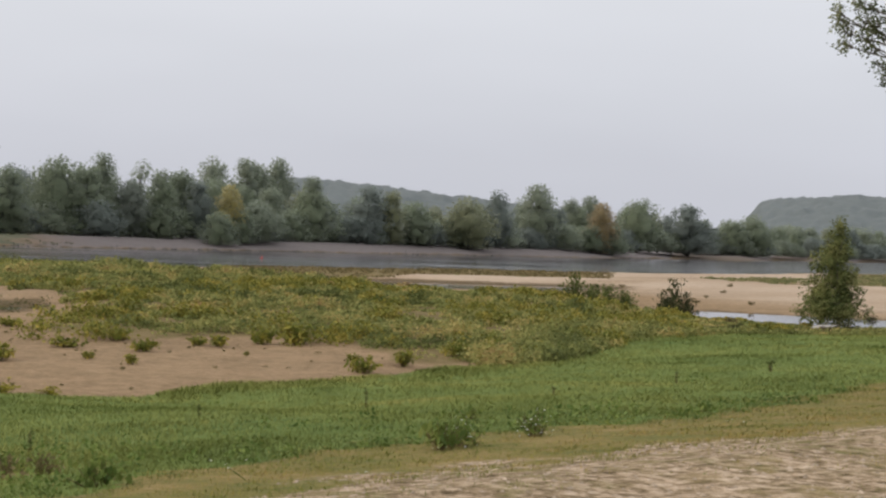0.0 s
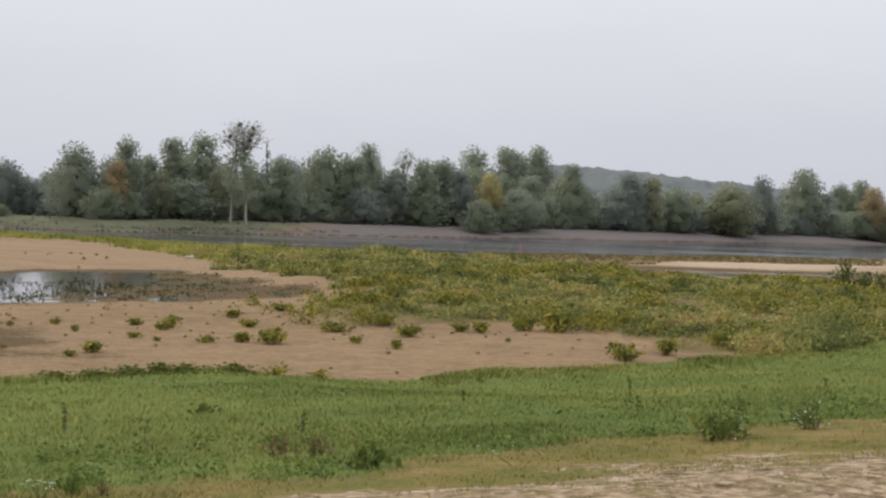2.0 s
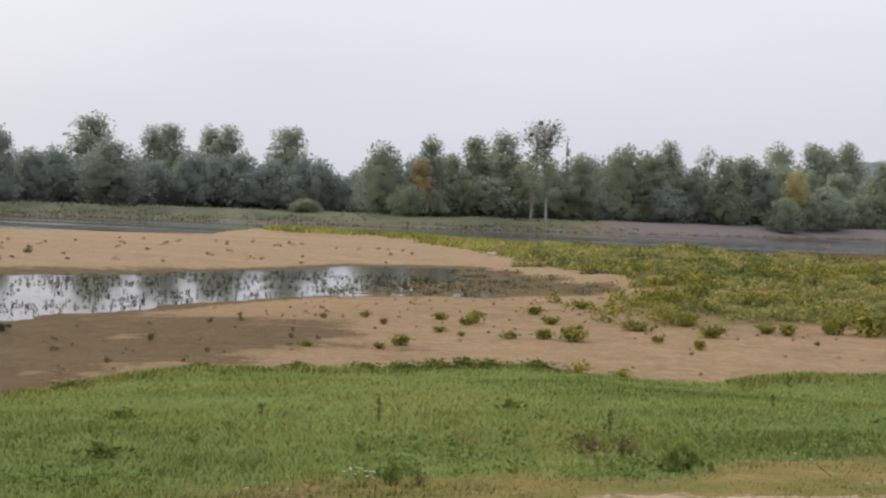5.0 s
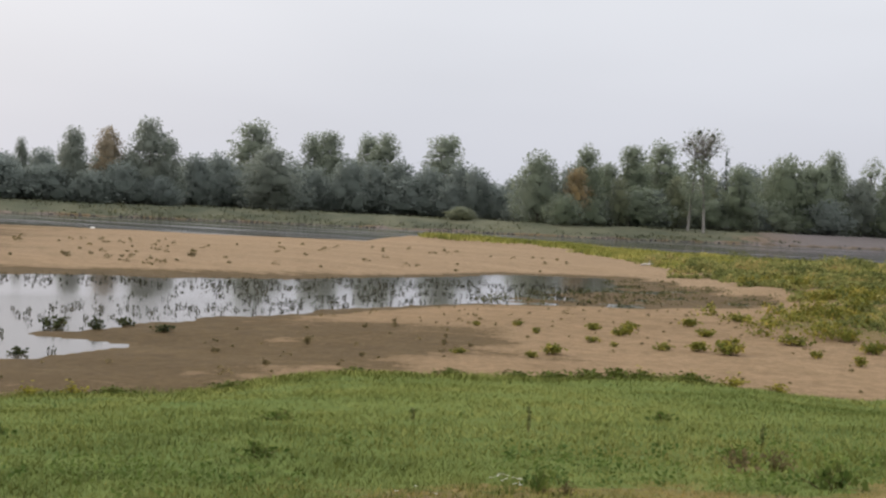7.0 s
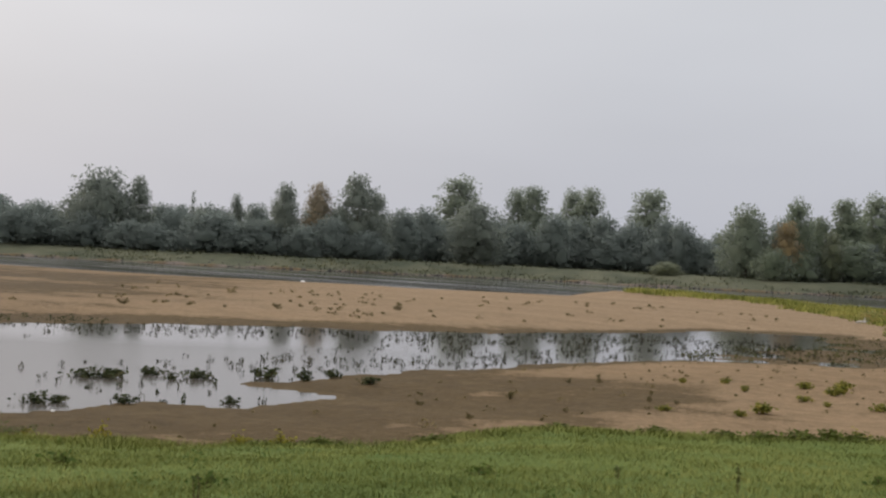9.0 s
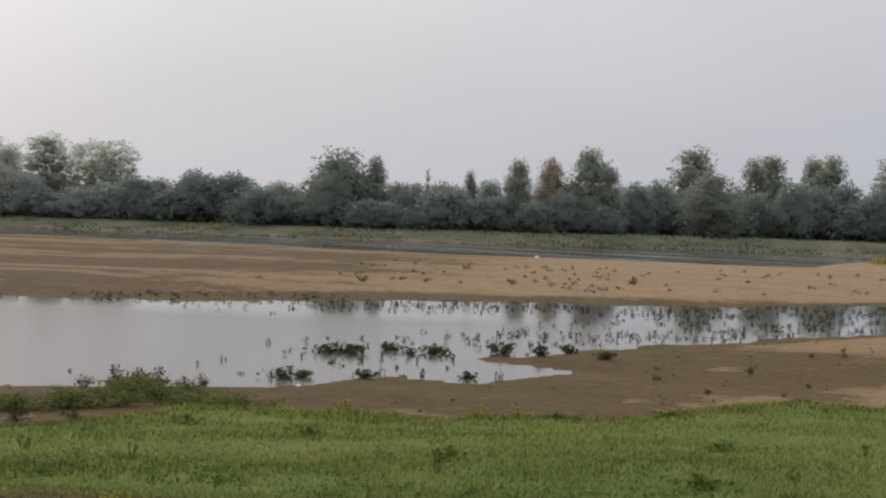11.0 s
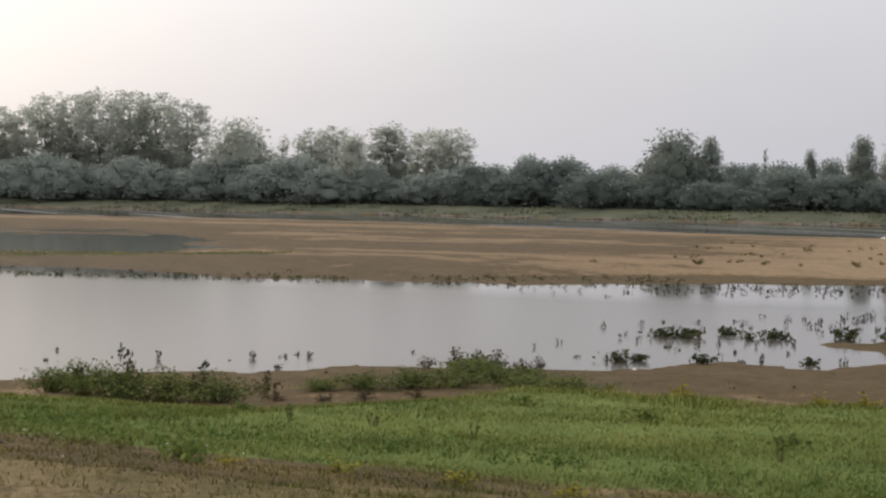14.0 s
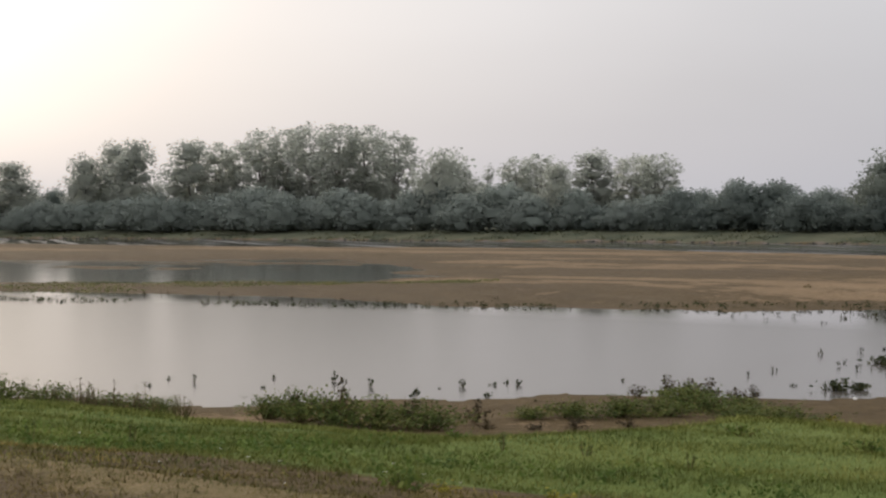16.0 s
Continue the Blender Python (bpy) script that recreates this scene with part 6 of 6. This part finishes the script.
def shoreline_things():
    rng = np.random.default_rng(141)
    # driftwood by the young willow
    for u, v, l, rz in ((56.8, 38.6, 1.6, 20), (62.5, 41.0, 1.0, 70), (60.6, 36.6, 1.3, -15), (31.8, 95.1, 0.9, 25)):
        x, y = xy(u, v)
        ob = tagged(new("driftwood"), "bleached grey driftwood branch lying on the shore", "driftwood", "driftwood on the shore")
        ob.matrix_basis = pose(x, y, ground_z(x, y) + 0.08, 0, 0, rz)
        vv, ff = tube([(-l / 2, 0, 0), (-l * 0.2, 0.05, 0.05), (l * 0.2, -0.03, 0.06), (l / 2, 0.08, 0.14)], [0.05, 0.09, 0.08, 0.03], 8)
        log = part("log", mesh_from("driftwood_log", vv, ff, M_DRIFT, True), ob)
        part("branch_stub", mesh_from("driftwood_stub", *limb((l * 0.1, 0, 0.05), (l * 0.25, 0.2, 0.35), 0.04, 0.012, 0.04, rng), M_DRIFT, True), log)
    dark = Bed([herb("dark_shrub", 1.3, 1.0, 380, 0.075, W_DARK, s, "dark green-brown weed bush near the shore", "bush", stems=22, ragged=0.5) for s in (142, 143)], 1.3, 1.0, "dark weed bushes")
    for row in [(57.0, 37.6, 1.4, .6), (48.6, 37.6, .9, .55), (59.2, 50.1, 1.7, 2.5), (58.7, 50.5, 1.4, 1.5), (59.6, 49.7, 1.3, 1.7), (71.6, 45.5, 1.2, .4), (60.5, 40.4, .9, .4)]:
        dark.put(*row, z=None)
    green = Bed([herb("tall_weed_bush", 1.6, 1.2, 620, 0.08, W_BUSH, s, "tall green weed bush among the spit weeds", "bush", stems=22, ragged=0.4) for s in (144, 145)], 1.6, 1.2, "tall weed bushes on the spit")
    for row in [(59.5, 58.4, 1.7, 2.2), (60.3, 57.7, 1.9, 1.5), (61.1, 57.0, 2.2, 1.6), (61.8, 56.2, 1.6, 1.3), (52.4, 84.0, 0.9, 1.1), (51.0, 88.0, 0.8, 0.9), (52.0, 70.0, 1.6, .7), (46.0, 62.0, 1.6, .7), (40.0, 52.0, 1.8, .7)]:
        green.put(*row)
    # riverside bush on the far meadow
    az = 29.2
    b = bearing(az)
    r = shore_r(az) + 14
    plant("S", 1, b.x * r, b.y * r, 2.3, 6.0, L_OLIVE, label="single low yellow-green willow bush on the far meadow", group="bushes along the far bank")
    # white stand-in lumps: for a likely bird on the bar and litter ashore
    for u, v, size in ((-11.9, 148.0, 0.30), (-7.9, 30.6, 0.05)):
        x, y = xy(u, v)
        bm = bmesh.new()
        bmesh.ops.create_icosphere(bm, subdivisions=2, radius=1.0)
        for q in bm.verts:
            q.co = Vector((q.co.x * 1.3, q.co.y * 0.8, max(q.co.z, -0.4) * 0.7)) * size * (1 + 0.18 * noise.noise(q.co * 1.7 + Vector((u, v, 0))))
        me = bpy.data.meshes.new("white_lump")
        bm.to_mesh(me)
        bm.free()
        me.materials.append(M_WHITE_LUMP)
        ob = tagged(new("stone", me), "small white stand-in lump lying at the water's edge", "stone", "pale stones")
        ob.location = (x, y, max(ground_z(x, y), 0) + size * 0.2)
    # stones along the far waterline
    vs = []
    for i in range(1500):
        a = rng.uniform(-16, 92)
        rr = shore_r(a) + (abs(rng.normal()) * 2.2 + 0.2 if i < 250 else rng.uniform(-0.9, 0.6))
        bb = bearing(a)
        px, py = bb.x * rr, bb.y * rr
        s = rng.uniform(0.08, 0.28)
        c = np.array([px, py, 0])
        c[2] = ground_z(px, py) if i < 250 else 0.02 + rng.random() * 0.08
        k = np.array([(1, 0, 0), (0, 1, 0), (-1, 0, 0), (0, -1, 0), (0, 0, 0.8), (0, 0, -0.8)]) * s * rng.uniform(0.6, 1.3, (6, 1))
        vs.append((c + k, np.array([(0, 1, 4), (1, 2, 4), (2, 3, 4), (3, 0, 4), (1, 0, 5), (2, 1, 5), (3, 2, 5), (0, 3, 5)])))
    vv, ff = joined(vs)
    tagged(new("bank_stones", mesh_from("bank_stones", vv, ff, M_WETSTONE)), "dark wet stones along the far waterline", "stones", kind="stuff")
    # pebbles of the track
    x, y, rr = scatter(22000, -22, 95, 7.0, 24, 1.0, rng)
    z, tf, wet, track, dry, weedy, meadow = lay(x, y)
    ok = track > 0.5
    x, y, z = x[ok], y[ok], z[ok]
    n = len(x)
    s = (0.006 + 0.03 * rng.random(n) ** 3)[:, None, None]
    k = np.array([(1, 0, 0), (0, 1, 0), (-1, 0, 0), (0, -1, 0), (0, 0, 0.6)])[None] * s * rng.uniform(0.6, 1.3, (n, 5, 1))
    vv = (np.stack([x, y, z], -1)[:, None] + k).reshape(-1, 3)
    ff = (np.arange(n)[:, None, None] * 5 + np.array([(0, 1, 4), (1, 2, 4), (2, 3, 4), (3, 0, 4)])[None]).reshape(-1, 3)
    tagged(new("pebbles", mesh_from("pebbles", vv, ff, M_CLOD)), "small clods and pale pebbles on the trodden track", "pebbles", kind="stuff")


shoreline_things()


def buoy():
    b = bearing(7.5)
    ob = tagged(new("buoy"), "small red channel buoy floating on the river", "buoy")
    ob.location = (b.x * 205, b.y * 205, -0.1)
    ob.scale = (0.45, 0.45, 0.46)
    body = tube([(0, 0, 0), (0, 0, 0.1), (0, 0, 0.55), (0, 0, 0.75), (0, 0, 0.85)], [0.25, 0.42, 0.42, 0.25, 0.02], 14)
    part("float", mesh_from("buoy_float", *body, M_BUOY, True), ob)
    mast = tube([(0, 0, 0.8), (0, 0, 1.25), (0, 0, 1.26), (0, 0, 1.5), (0, 0, 1.52)], [0.05, 0.05, 0.16, 0.16, 0.02], 10)
    part("topmark", mesh_from("buoy_topmark", *mast, M_BUOY, True), ob)


buoy()
